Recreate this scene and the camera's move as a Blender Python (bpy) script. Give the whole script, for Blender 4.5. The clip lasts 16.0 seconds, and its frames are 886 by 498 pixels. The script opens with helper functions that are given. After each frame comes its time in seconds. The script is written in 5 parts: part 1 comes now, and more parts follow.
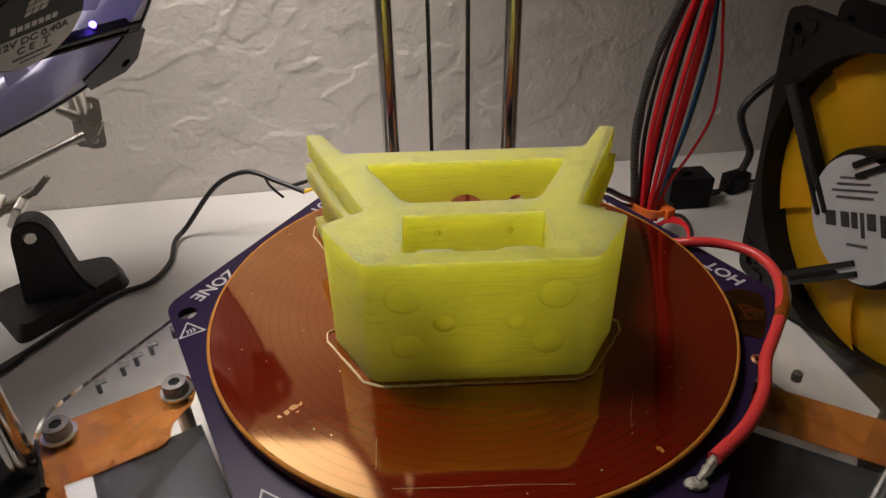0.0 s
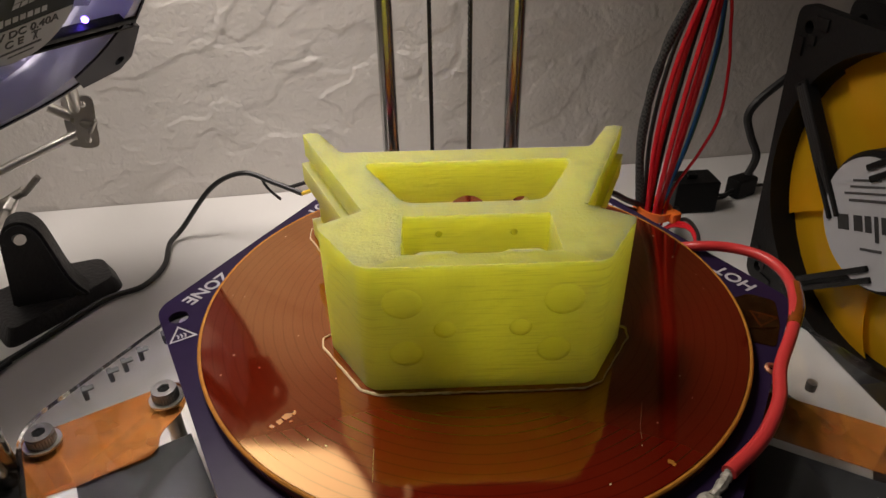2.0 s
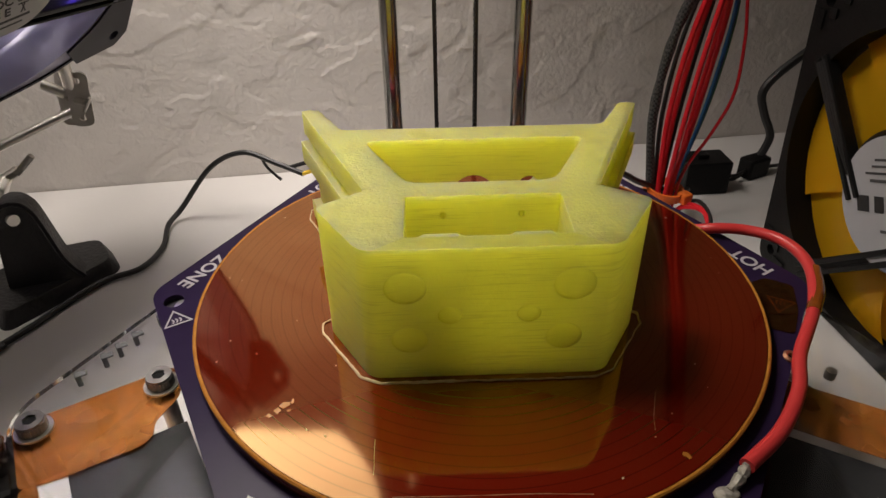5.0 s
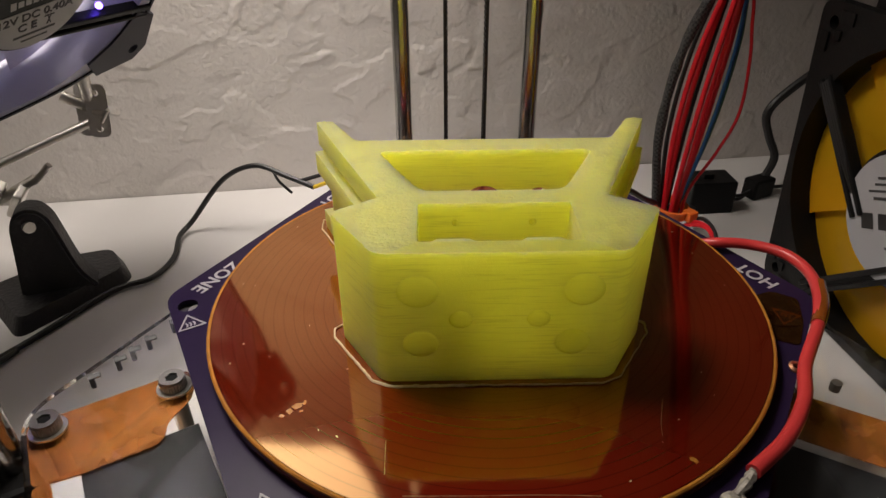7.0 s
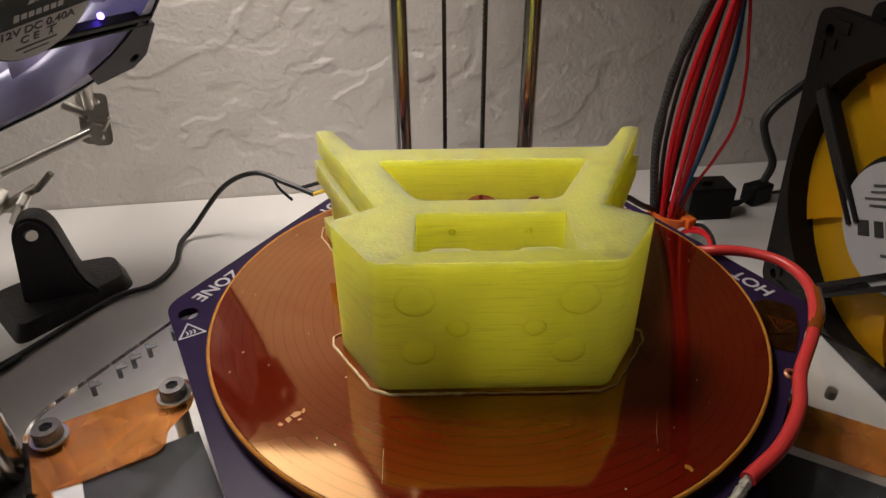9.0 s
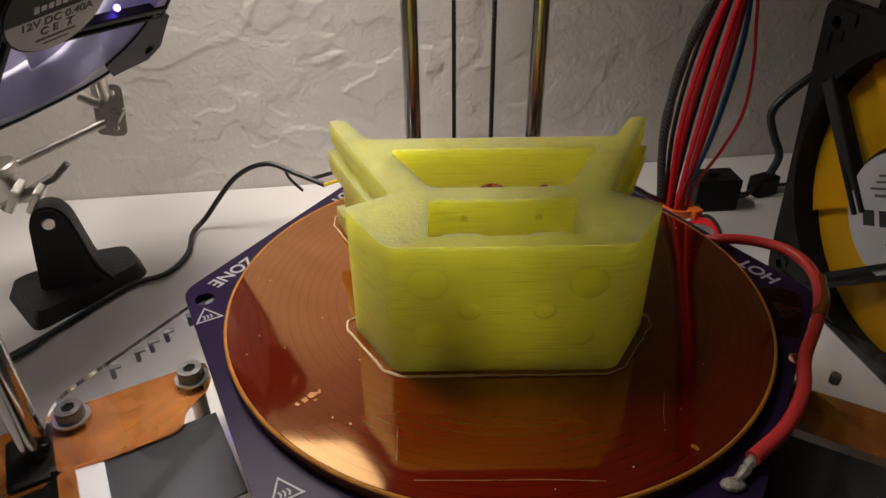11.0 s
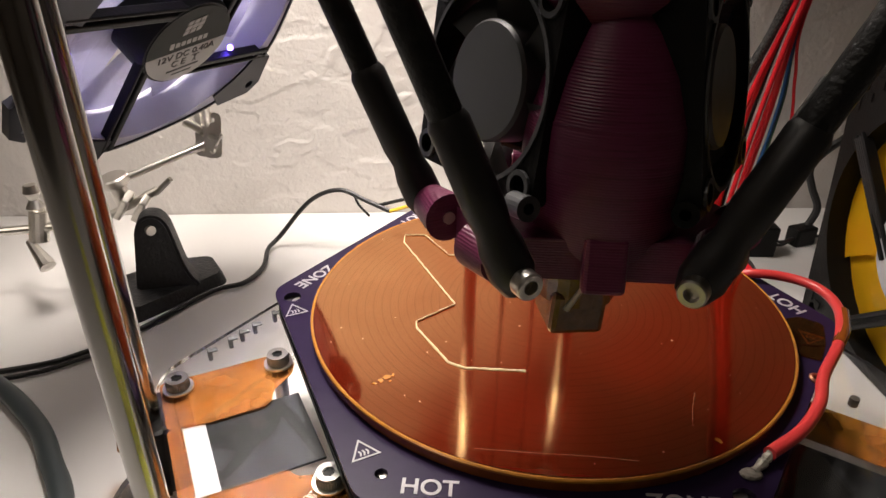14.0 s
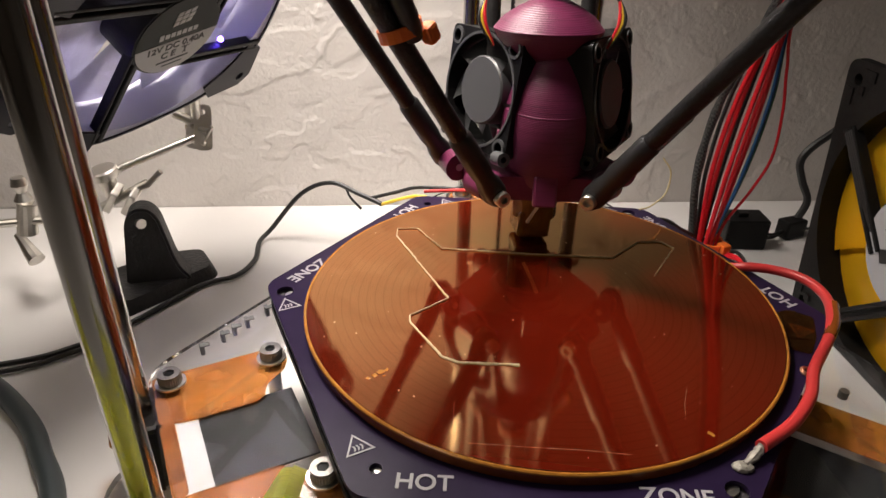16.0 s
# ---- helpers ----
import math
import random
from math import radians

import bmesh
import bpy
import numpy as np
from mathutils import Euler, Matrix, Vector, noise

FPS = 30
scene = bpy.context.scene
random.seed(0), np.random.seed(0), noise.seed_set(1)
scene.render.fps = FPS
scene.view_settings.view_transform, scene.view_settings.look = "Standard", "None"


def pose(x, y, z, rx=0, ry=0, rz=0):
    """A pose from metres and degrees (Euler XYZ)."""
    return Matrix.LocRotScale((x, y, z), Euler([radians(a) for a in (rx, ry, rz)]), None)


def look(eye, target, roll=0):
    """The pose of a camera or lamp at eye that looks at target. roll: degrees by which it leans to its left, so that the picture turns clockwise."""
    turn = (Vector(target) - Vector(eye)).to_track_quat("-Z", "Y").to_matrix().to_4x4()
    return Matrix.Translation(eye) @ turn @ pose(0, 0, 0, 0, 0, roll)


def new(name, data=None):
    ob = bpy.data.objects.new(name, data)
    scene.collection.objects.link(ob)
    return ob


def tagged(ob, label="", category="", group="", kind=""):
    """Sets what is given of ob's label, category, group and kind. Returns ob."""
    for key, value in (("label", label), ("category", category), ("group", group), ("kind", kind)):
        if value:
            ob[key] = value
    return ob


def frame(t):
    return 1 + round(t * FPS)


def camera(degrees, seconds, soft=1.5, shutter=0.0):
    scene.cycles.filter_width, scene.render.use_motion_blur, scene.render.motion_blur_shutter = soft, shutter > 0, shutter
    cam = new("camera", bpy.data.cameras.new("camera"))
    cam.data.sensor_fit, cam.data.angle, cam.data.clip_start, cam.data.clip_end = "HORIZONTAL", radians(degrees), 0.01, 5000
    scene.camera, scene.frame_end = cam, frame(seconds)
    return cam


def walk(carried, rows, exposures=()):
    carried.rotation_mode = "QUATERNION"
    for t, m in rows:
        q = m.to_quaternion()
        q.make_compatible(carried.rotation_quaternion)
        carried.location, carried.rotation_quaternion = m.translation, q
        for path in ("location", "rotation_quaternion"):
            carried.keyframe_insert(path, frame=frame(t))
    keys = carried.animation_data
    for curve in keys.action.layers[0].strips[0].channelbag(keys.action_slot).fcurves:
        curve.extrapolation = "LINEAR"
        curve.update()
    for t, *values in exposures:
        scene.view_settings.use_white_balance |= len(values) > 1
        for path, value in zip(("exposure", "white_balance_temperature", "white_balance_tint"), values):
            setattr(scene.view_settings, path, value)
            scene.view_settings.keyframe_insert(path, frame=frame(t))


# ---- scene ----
cam = camera(67.20, 16.0)
PATH = [
    (0.0, -0.0135, -0.1794, 0.1357, 56.92, 0.99, -2.21),
    (0.5, -0.0088, -0.1717, 0.1377, 57.39, 1.94, -2.39),
    (1.0, -0.0125, -0.1745, 0.1329, 57.65, 1.24, -2.01),
    (1.5, -0.0117, -0.1718, 0.1318, 58.10, 0.95, -2.41),
    (2.0, -0.0137, -0.1732, 0.1307, 57.38, 0.76, -2.08),
    (2.5, -0.0149, -0.1752, 0.1291, 56.95, 0.73, -1.50),
    (3.0, -0.0158, -0.1749, 0.1289, 57.28, 0.74, -1.56),
    (3.5, -0.0170, -0.1735, 0.1284, 57.26, 0.26, -1.73),
    (4.0, -0.0170, -0.1715, 0.1267, 56.59, 0.70, -1.45),
    (4.2, -0.0148, -0.1702, 0.1290, 55.77, 1.06, -1.84),
    (6.3, -0.0131, -0.1639, 0.1207, 56.38, 0.48, -1.47),
    (6.5, -0.0130, -0.1646, 0.1219, 56.92, 0.64, -1.56),
    (7.0, -0.0160, -0.1716, 0.1248, 57.75, 0.36, -1.05),
    (7.5, -0.0143, -0.1715, 0.1270, 57.90, 0.72, -0.99),
    (8.0, -0.0145, -0.1707, 0.1259, 57.81, 0.55, -1.08),
    (8.5, -0.0146, -0.1714, 0.1261, 57.92, 0.52, -1.09),
    (8.7, -0.0149, -0.1719, 0.1265, 57.98, 0.50, -0.98),
    (10.8, -0.0145, -0.1732, 0.1278, 58.48, 0.58, -1.11),
    (11.0, -0.0169, -0.1773, 0.1271, 57.66, 0.61, -0.54),
    (11.5, -0.0161, -0.1761, 0.1258, 58.16, 0.30, -0.71),
    (12.0, -0.0180, -0.1813, 0.1233, 58.93, -0.49, 0.49),
    (12.5, -0.0217, -0.1972, 0.1308, 60.78, -0.28, 1.88),
    (13.0, -0.0205, -0.2035, 0.1373, 61.06, 0.50, 2.83),
    (13.5, -0.0211, -0.2049, 0.1371, 61.17, 0.68, 3.35),
    (14.0, -0.0243, -0.2098, 0.1338, 61.57, -0.57, 4.03),
    (14.5, -0.0232, -0.2108, 0.1361, 61.24, -0.10, 3.74),
    (15.0, -0.0236, -0.2087, 0.1345, 60.72, -0.35, 3.66),
    (15.5, -0.0245, -0.2085, 0.1343, 60.82, -0.55, 3.37),
    (16.0, -0.0254, -0.2090, 0.1345, 60.82, -0.94, 3.30),
]
EXPOSURES = [(0.0, -0.85), (10.8, -0.8), (11.2, -0.65), (11.5, -0.4), (12.0, 0.2), (12.5, -0.35), (13.0, -0.5), (13.5, -0.25), (14.0, 0.2), (14.5, 0.12), (16.0, 0.05)]
walk(cam, [(t, pose(*row)) for t, *row in PATH], EXPOSURES)
# ==== end of camera ====
MM = 0.001
TABLE, WALL_Y, WALL_TURN = -0.064, 0.216, 6.65
ACRYLIC, BOARD, REACH, ARM = -0.0195, -0.0042, 0.142, 0.2366
TAB_ROW = ((-0.1080, 0.0130), (-0.1290, -0.0205))
CLIP_LEFT, CLIP_RIGHT = 0.078, 0.102

# ---- light ----
world = bpy.data.worlds.new("room_dark")
scene.world = world
world.use_nodes = True
world.node_tree.nodes["Background"].inputs[0].default_value = (1.0, 0.86, 0.74, 1)
world.node_tree.nodes["Background"].inputs[1].default_value = 0.02


def area_lamp(name, eye, target, size, watts, colour, spread=180):
    data = bpy.data.lights.new(name, "AREA")
    data.shape, data.size, data.energy, data.color, data.spread = "DISK", size, watts, colour, radians(spread)
    ob = new(name, data)
    ob.matrix_world = look(eye, target)
    return ob


LAMP_EYE, LAMP_AIM = Vector((-0.145, 0.130, 0.300)), Vector((-0.05, 0.085, -0.06))
area_lamp("desk_lamp_bulb", LAMP_EYE, LAMP_AIM, 0.18, 0.70, (1.0, 0.91, 0.83), 90)
TASK_EYE, TASK_AIM = Vector((-0.100, 0.034, 0.310)), Vector((-0.12, 0.070, -0.06))
area_lamp("task_lamp_bulb", TASK_EYE, TASK_AIM, 0.06, 0.50, (1.0, 0.91, 0.83), 125)
# added fill from the front left; its source is out of view
area_lamp("room_fill_bulb", (-1.0, -0.75, 1.40), (0.0, -0.1, 0), 0.5, 2.8, (1.0, 0.88, 0.76))


# ---- materials ----
def material(name, colour, rough=0.5, metal=0.0, vary=0.12, scale=60.0, bump=0.0, bump_scale=300.0, stretch=(1, 1, 1), **more):
    m = bpy.data.materials.new(name)
    m.use_nodes = True
    tree = m.node_tree
    b = tree.nodes["Principled BSDF"]
    place = tree.nodes.new("ShaderNodeTexCoord")
    fit = tree.nodes.new("ShaderNodeMapping")
    fit.inputs["Scale"].default_value = stretch
    tree.links.new(place.outputs["Object"], fit.inputs[0])
    grain = tree.nodes.new("ShaderNodeTexNoise")
    grain.inputs["Scale"].default_value, grain.inputs["Detail"].default_value = scale, 6
    tree.links.new(fit.outputs[0], grain.inputs["Vector"])
    ramp = tree.nodes.new("ShaderNodeMix")
    ramp.data_type = "RGBA"
    low = [max(0, c * (1 - vary)) for c in colour]
    high = [min(1, c * (1 + vary)) for c in colour]
    ramp.inputs["A"].default_value, ramp.inputs["B"].default_value = (*low, 1), (*high, 1)
    tree.links.new(grain.outputs["Fac"], ramp.inputs["Factor"])
    tree.links.new(ramp.outputs["Result"], b.inputs["Base Color"])
    spread = tree.nodes.new("ShaderNodeMapRange")
    spread.inputs["To Min"].default_value, spread.inputs["To Max"].default_value = max(0.02, rough * 0.8), min(1, rough * 1.2)
    tree.links.new(grain.outputs["Fac"], spread.inputs["Value"])
    tree.links.new(spread.outputs[0], b.inputs["Roughness"])
    b.inputs["Metallic"].default_value = metal
    if bump:
        fine = tree.nodes.new("ShaderNodeTexNoise")
        fine.inputs["Scale"].default_value, fine.inputs["Detail"].default_value = bump_scale, 4
        tree.links.new(fit.outputs[0], fine.inputs["Vector"])
        bend = tree.nodes.new("ShaderNodeBump")
        bend.inputs["Strength"].default_value, bend.inputs["Distance"].default_value = bump, 0.001
        tree.links.new(fine.outputs["Fac"], bend.inputs["Height"])
        tree.links.new(bend.outputs[0], b.inputs["Normal"])
    for key, value in more.items():
        b.inputs[key.replace("_", " ")].default_value = value
    return m


def glow(name, colour, strength):
    m = bpy.data.materials.new(name)
    m.use_nodes = True
    b = m.node_tree.nodes["Principled BSDF"]
    b.inputs["Base Color"].default_value = (*colour, 1)
    b.inputs["Emission Color"].default_value = (*colour, 1)
    b.inputs["Emission Strength"].default_value = strength
    return m


def layered_plastic(name, colour, rough, through_share, layer, bump, streak):
    """Printed plastic: fine horizontal layer lines, some light passing through."""
    m = material(name, colour, rough, vary=0.10, scale=90, bump=0.0)
    tree = m.node_tree
    b = tree.nodes["Principled BSDF"]
    place = tree.nodes["Texture Coordinate"]
    wave = tree.nodes.new("ShaderNodeTexWave")
    wave.bands_direction = "Z"
    wave.inputs["Scale"].default_value = 0.314 / layer
    wave.inputs["Distortion"].default_value, wave.inputs["Detail"].default_value, wave.inputs["Detail Scale"].default_value = 1.2, 3, 0.6
    tree.links.new(place.outputs["Object"], wave.inputs["Vector"])
    fine = tree.nodes.new("ShaderNodeTexNoise")
    fine.inputs["Scale"].default_value, fine.inputs["Detail"].default_value = 1100, 3
    tree.links.new(place.outputs["Object"], fine.inputs["Vector"])
    both = tree.nodes.new("ShaderNodeMath")
    both.operation = "MULTIPLY_ADD"
    both.inputs[1].default_value = 1.6
    tree.links.new(fine.outputs["Fac"], both.inputs[0])
    tree.links.new(wave.outputs["Fac"], both.inputs[2])
    # broken streaks along single layers, in patches
    flat = tree.nodes.new("ShaderNodeMapping")
    flat.inputs["Scale"].default_value = (90, 90, 2200)
    tree.links.new(place.outputs["Object"], flat.inputs[0])
    line = tree.nodes.new("ShaderNodeTexNoise")
    line.inputs["Scale"].default_value, line.inputs["Detail"].default_value = 1.0, 4
    tree.links.new(flat.outputs[0], line.inputs["Vector"])
    patch = tree.nodes.new("ShaderNodeTexNoise")
    patch.inputs["Scale"].default_value = 55
    tree.links.new(place.outputs["Object"], patch.inputs["Vector"])
    where = tree.nodes.new("ShaderNodeMapRange")
    where.inputs["From Min"].default_value, where.inputs["From Max"].default_value = 0.40, 0.62
    where.inputs["To Min"].default_value, where.inputs["To Max"].default_value = 0.25, 1.0
    tree.links.new(patch.outputs["Fac"], where.inputs["Value"])
    cut = tree.nodes.new("ShaderNodeMapRange")
    cut.inputs["From Min"].default_value, cut.inputs["From Max"].default_value = 0.50, 0.68
    cut.inputs["To Min"].default_value, cut.inputs["To Max"].default_value = 0.0, streak
    tree.links.new(line.outputs["Fac"], cut.inputs["Value"])
    much = tree.nodes.new("ShaderNodeMath")
    much.operation = "MULTIPLY"
    tree.links.new(where.outputs[0], much.inputs[0])
    tree.links.new(cut.outputs[0], much.inputs[1])
    tint = tree.nodes.new("ShaderNodeMix")
    tint.data_type, tint.blend_type = "RGBA", "MIX"
    tree.links.new(much.outputs[0], tint.inputs["Factor"])
    tree.links.new(b.inputs["Base Color"].links[0].from_socket, tint.inputs["A"])
    tint.inputs["B"].default_value = (*[c * 0.5 for c in colour], 1)
    tree.links.new(tint.outputs["Result"], b.inputs["Base Color"])
    bend = tree.nodes.new("ShaderNodeBump")
    bend.inputs["Strength"].default_value, bend.inputs["Distance"].default_value = bump, 0.0004
    tree.links.new(both.outputs[0], bend.inputs["Height"])
    tree.links.new(bend.outputs[0], b.inputs["Normal"])
    if through_share:
        pass_on = tree.nodes.new("ShaderNodeBsdfTranslucent")
        pass_on.inputs["Color"].default_value = (*[min(1, c * 1.25) for c in colour], 1)
        mix = tree.nodes.new("ShaderNodeMixShader")
        mix.inputs[0].default_value = through_share
        tree.links.new(b.outputs[0], mix.inputs[1])
        tree.links.new(pass_on.outputs[0], mix.inputs[2])
        tree.links.new(mix.outputs[0], tree.nodes["Material Output"].inputs["Surface"])
    return m


def see_through(m, tint, share, scale):
    """Lets part of the light straight through a thin film, unevenly."""
    tree = m.node_tree
    clear = tree.nodes.new("ShaderNodeBsdfTransparent")
    clear.inputs["Color"].default_value = (*tint, 1)
    blot = tree.nodes.new("ShaderNodeTexNoise")
    blot.inputs["Scale"].default_value, blot.inputs["Detail"].default_value = scale, 4
    tree.links.new(tree.nodes["Texture Coordinate"].outputs["Object"], blot.inputs["Vector"])
    amount = tree.nodes.new("ShaderNodeMapRange")
    amount.inputs["From Min"].default_value, amount.inputs["From Max"].default_value = 0.3, 0.7
    amount.inputs["To Min"].default_value, amount.inputs["To Max"].default_value = share - 0.2, share + 0.2
    tree.links.new(blot.outputs["Fac"], amount.inputs["Value"])
    mix = tree.nodes.new("ShaderNodeMixShader")
    tree.links.new(amount.outputs[0], mix.inputs[0])
    tree.links.new(tree.nodes["Principled BSDF"].outputs[0], mix.inputs[1])
    tree.links.new(clear.outputs[0], mix.inputs[2])
    tree.links.new(mix.outputs[0], tree.nodes["Material Output"].inputs["Surface"])
    return m


def tape_glass():
    """Amber tape on glass over a ringed copper track."""
    m = material("amber_tape_glass", (0.118, 0.0075, 0.0022), 0.30, vary=0.16, scale=22, Specular_IOR_Level=0.0)
    tree = m.node_tree
    b = tree.nodes["Principled BSDF"]
    place = tree.nodes["Texture Coordinate"]
    wave = tree.nodes.new("ShaderNodeTexWave")
    wave.wave_type, wave.rings_direction = "RINGS", "Z"
    wave.inputs["Scale"].default_value = 0.314 / 0.0030
    tree.links.new(place.outputs["Object"], wave.inputs["Vector"])
    thin = tree.nodes.new("ShaderNodeMapRange")
    thin.inputs["From Min"].default_value, thin.inputs["From Max"].default_value = 0.0, 0.05
    thin.inputs["To Min"].default_value, thin.inputs["To Max"].default_value = 0.50, 0.0
    tree.links.new(wave.outputs["Fac"], thin.inputs["Value"])
    shade = tree.nodes.new("ShaderNodeMix")
    shade.data_type = "RGBA"
    shade.inputs["B"].default_value = (0.030, 0.0015, 0.0010, 1)
    old = b.inputs["Base Color"].links[0].from_socket
    tree.links.new(old, shade.inputs["A"])
    tree.links.new(thin.outputs[0], shade.inputs["Factor"])
    tree.links.new(shade.outputs["Result"], b.inputs["Base Color"])
    bub = tree.nodes.new("ShaderNodeTexNoise")
    bub.inputs["Scale"].default_value = 45
    tree.links.new(place.outputs["Object"], bub.inputs["Vector"])
    bend = tree.nodes.new("ShaderNodeBump")
    bend.inputs["Strength"].default_value, bend.inputs["Distance"].default_value = 0.008, 0.001
    tree.links.new(bub.outputs["Fac"], bend.inputs["Height"])
    tree.links.new(bend.outputs[0], b.inputs["Normal"])
    gloss = tree.nodes.new("ShaderNodeBsdfAnisotropic")
    gloss.inputs["Color"].default_value, gloss.inputs["Roughness"].default_value = (1.0, 0.64, 0.29, 1), 0.07
    tree.links.new(bend.outputs[0], gloss.inputs["Normal"])
    mix = tree.nodes.new("ShaderNodeMixShader")
    slope = tree.nodes.new("ShaderNodeLayerWeight")
    slope.inputs["Blend"].default_value = 0.5
    sheen = tree.nodes.new("ShaderNodeMapRange")
    sheen.inputs["From Min"].default_value, sheen.inputs["From Max"].default_value = 0.20, 0.55
    sheen.inputs["To Min"].default_value, sheen.inputs["To Max"].default_value = 0.07, 0.48
    tree.links.new(slope.outputs["Facing"], sheen.inputs["Value"])
    dull = tree.nodes.new("ShaderNodeMath")
    dull.operation = "MULTIPLY_ADD"
    dull.inputs[1].default_value, dull.inputs[2].default_value = -0.35, 1.0
    tree.links.new(thin.outputs[0], dull.inputs[0])
    scaled = tree.nodes.new("ShaderNodeMath")
    scaled.operation = "MULTIPLY"
    tree.links.new(sheen.outputs[0], scaled.inputs[0])
    tree.links.new(dull.outputs[0], scaled.inputs[1])
    tree.links.new(scaled.outputs[0], mix.inputs[0])
    tree.links.new(b.outputs[0], mix.inputs[1])
    tree.links.new(gloss.outputs[0], mix.inputs[2])
    tree.links.new(mix.outputs[0], tree.nodes["Material Output"].inputs["Surface"])
    return m


PLASTER = material("plaster", (0.66, 0.62, 0.585), 0.75, vary=0.05, scale=25, bump=0.5, bump_scale=420)
PAINT = material("wall_paint", (0.62, 0.57, 0.52), 0.8, vary=0.05, scale=8)
DESK = material("white_laminate", (0.70, 0.675, 0.655), 0.35, vary=0.03, scale=40, bump=0.05)
CARPET = material("carpet", (0.22, 0.19, 0.16), 0.95, vary=0.3, scale=200)
YELLOW = layered_plastic("yellow_print", (0.98, 0.935, 0.26), 0.40, 0.48, 0.0003, 0.70, 0.70)
for key, value in (("Subsurface Weight", 1.0), ("Subsurface Radius", (1.0, 0.95, 0.25)), ("Subsurface Scale", 0.032)):
    YELLOW.node_tree.nodes["Principled BSDF"].inputs[key].default_value = value
YELLOW.node_tree.nodes["Principled BSDF"].inputs["Coat Weight"].default_value = 0.20
YELLOW.node_tree.nodes["Principled BSDF"].inputs["Coat Roughness"].default_value = 0.25
YELLOW.node_tree.links.new(YELLOW.node_tree.nodes["Bump"].outputs[0], YELLOW.node_tree.nodes["Principled BSDF"].inputs["Coat Normal"])
# brighter, clearer copy of the yellow: light showing through, put into the colour
YELLOW_GLOW = layered_plastic("yellow_print_glow", (0.99, 0.96, 0.22), 0.32, 0.66, 0.0003, 0.6, 0.4)
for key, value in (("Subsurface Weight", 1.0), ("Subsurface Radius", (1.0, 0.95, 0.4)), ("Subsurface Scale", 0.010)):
    YELLOW_GLOW.node_tree.nodes["Principled BSDF"].inputs[key].default_value = value
SKIRT = material("skirt_plastic", (0.66, 0.55, 0.30), 0.4, vary=0.2, scale=900, bump=0.4, bump_scale=1500)
PURPLE = layered_plastic("purple_print", (0.145, 0.019, 0.063), 0.38, 0.0, 0.0006, 0.24, 0.75)
GLASS_TOP = tape_glass()
GLASS_RIM = material("amber_rim", (0.24, 0.062, 0.009), 0.15, vary=0.35, scale=250, Coat_Weight=0.5)
PCB = material("purple_board", (0.021, 0.012, 0.038), 0.30, vary=0.25, scale=120, Specular_IOR_Level=0.12)
PCB_EDGE = material("board_core", (0.05, 0.045, 0.05), 0.6, vary=0.3, scale=300)
SILK = material("white_ink", (0.44, 0.42, 0.44), 0.6, vary=0.08, scale=500)
SILK_AMBER = material("amber_ink", (0.85, 0.52, 0.05), 0.5, vary=0.1, scale=500)
STEEL = material("polished_steel", (0.46, 0.45, 0.43), 0.16, metal=1.0, vary=0.06, scale=40)
NICKEL = material("nickel_plate", (0.66, 0.63, 0.58), 0.32, metal=1.0, vary=0.12, scale=200)
BRUSHED = material("brushed_nickel", (0.56, 0.53, 0.50), 0.42, metal=0.45, vary=0.1, scale=300, bump=0.1, bump_scale=900)
BOLT = material("bolt_steel", (0.30, 0.285, 0.27), 0.32, metal=1.0, vary=0.2, scale=600, bump=0.3, bump_scale=1500)
BLACK = material("black_plastic", (0.0055, 0.0052, 0.0052), 0.45, vary=0.3, scale=150, bump=0.15, bump_scale=700, Specular_IOR_Level=0.20)
IRON = material("black_cast_iron", (0.025, 0.024, 0.025), 0.55, vary=0.35, scale=120, bump=0.6, bump_scale=500)
CARBON = material("carbon_rod", (0.013, 0.0125, 0.0125), 0.38, vary=0.9, scale=500, bump=0.3, bump_scale=900, Specular_IOR_Level=0.35)
RUBBER = material("black_cable", (0.016, 0.015, 0.015), 0.45, vary=0.2, scale=300)
BRAID = material("braided_sleeve", (0.05, 0.05, 0.05), 0.6, vary=1.0, scale=650, bump=1.0, bump_scale=1400)
weave = BRAID.node_tree.nodes.new("ShaderNodeTexChecker")
weave.inputs["Scale"].default_value = 900
weave.inputs["Color1"].default_value, weave.inputs["Color2"].default_value = (0.007, 0.007, 0.007, 1), (0.060, 0.058, 0.056, 1)
BRAID.node_tree.links.new(BRAID.node_tree.nodes["Texture Coordinate"].outputs["Object"], weave.inputs["Vector"])
BRAID.node_tree.links.new(weave.outputs["Color"], BRAID.node_tree.nodes["Principled BSDF"].inputs["Base Color"])
RED = material("red_silicone", (0.62, 0.045, 0.045), 0.35, vary=0.12, scale=150)
RED_THIN = material("red_wire", (0.62, 0.012, 0.022), 0.4, vary=0.15, scale=200)
BLUE = material("blue_wire", (0.03, 0.13, 0.33), 0.4, vary=0.15, scale=200)
GREEN = material("green_wire", (0.05, 0.16, 0.08), 0.4, vary=0.15, scale=200)
WHITE_WIRE = material("white_wire", (0.75, 0.72, 0.66), 0.4, vary=0.1, scale=200)
YELLOW_WIRE = material("yellow_wire", (0.75, 0.50, 0.04), 0.4, vary=0.1, scale=200)
ORANGE = material("orange_plastic", (0.80, 0.16, 0.02), 0.4, vary=0.12, scale=200)
AMBER = see_through(material("amber_film", (0.30, 0.110, 0.022), 0.4, vary=0.45, scale=130, bump=0.25, Specular_IOR_Level=0.2), (0.88, 0.58, 0.27), 0.56, 90)
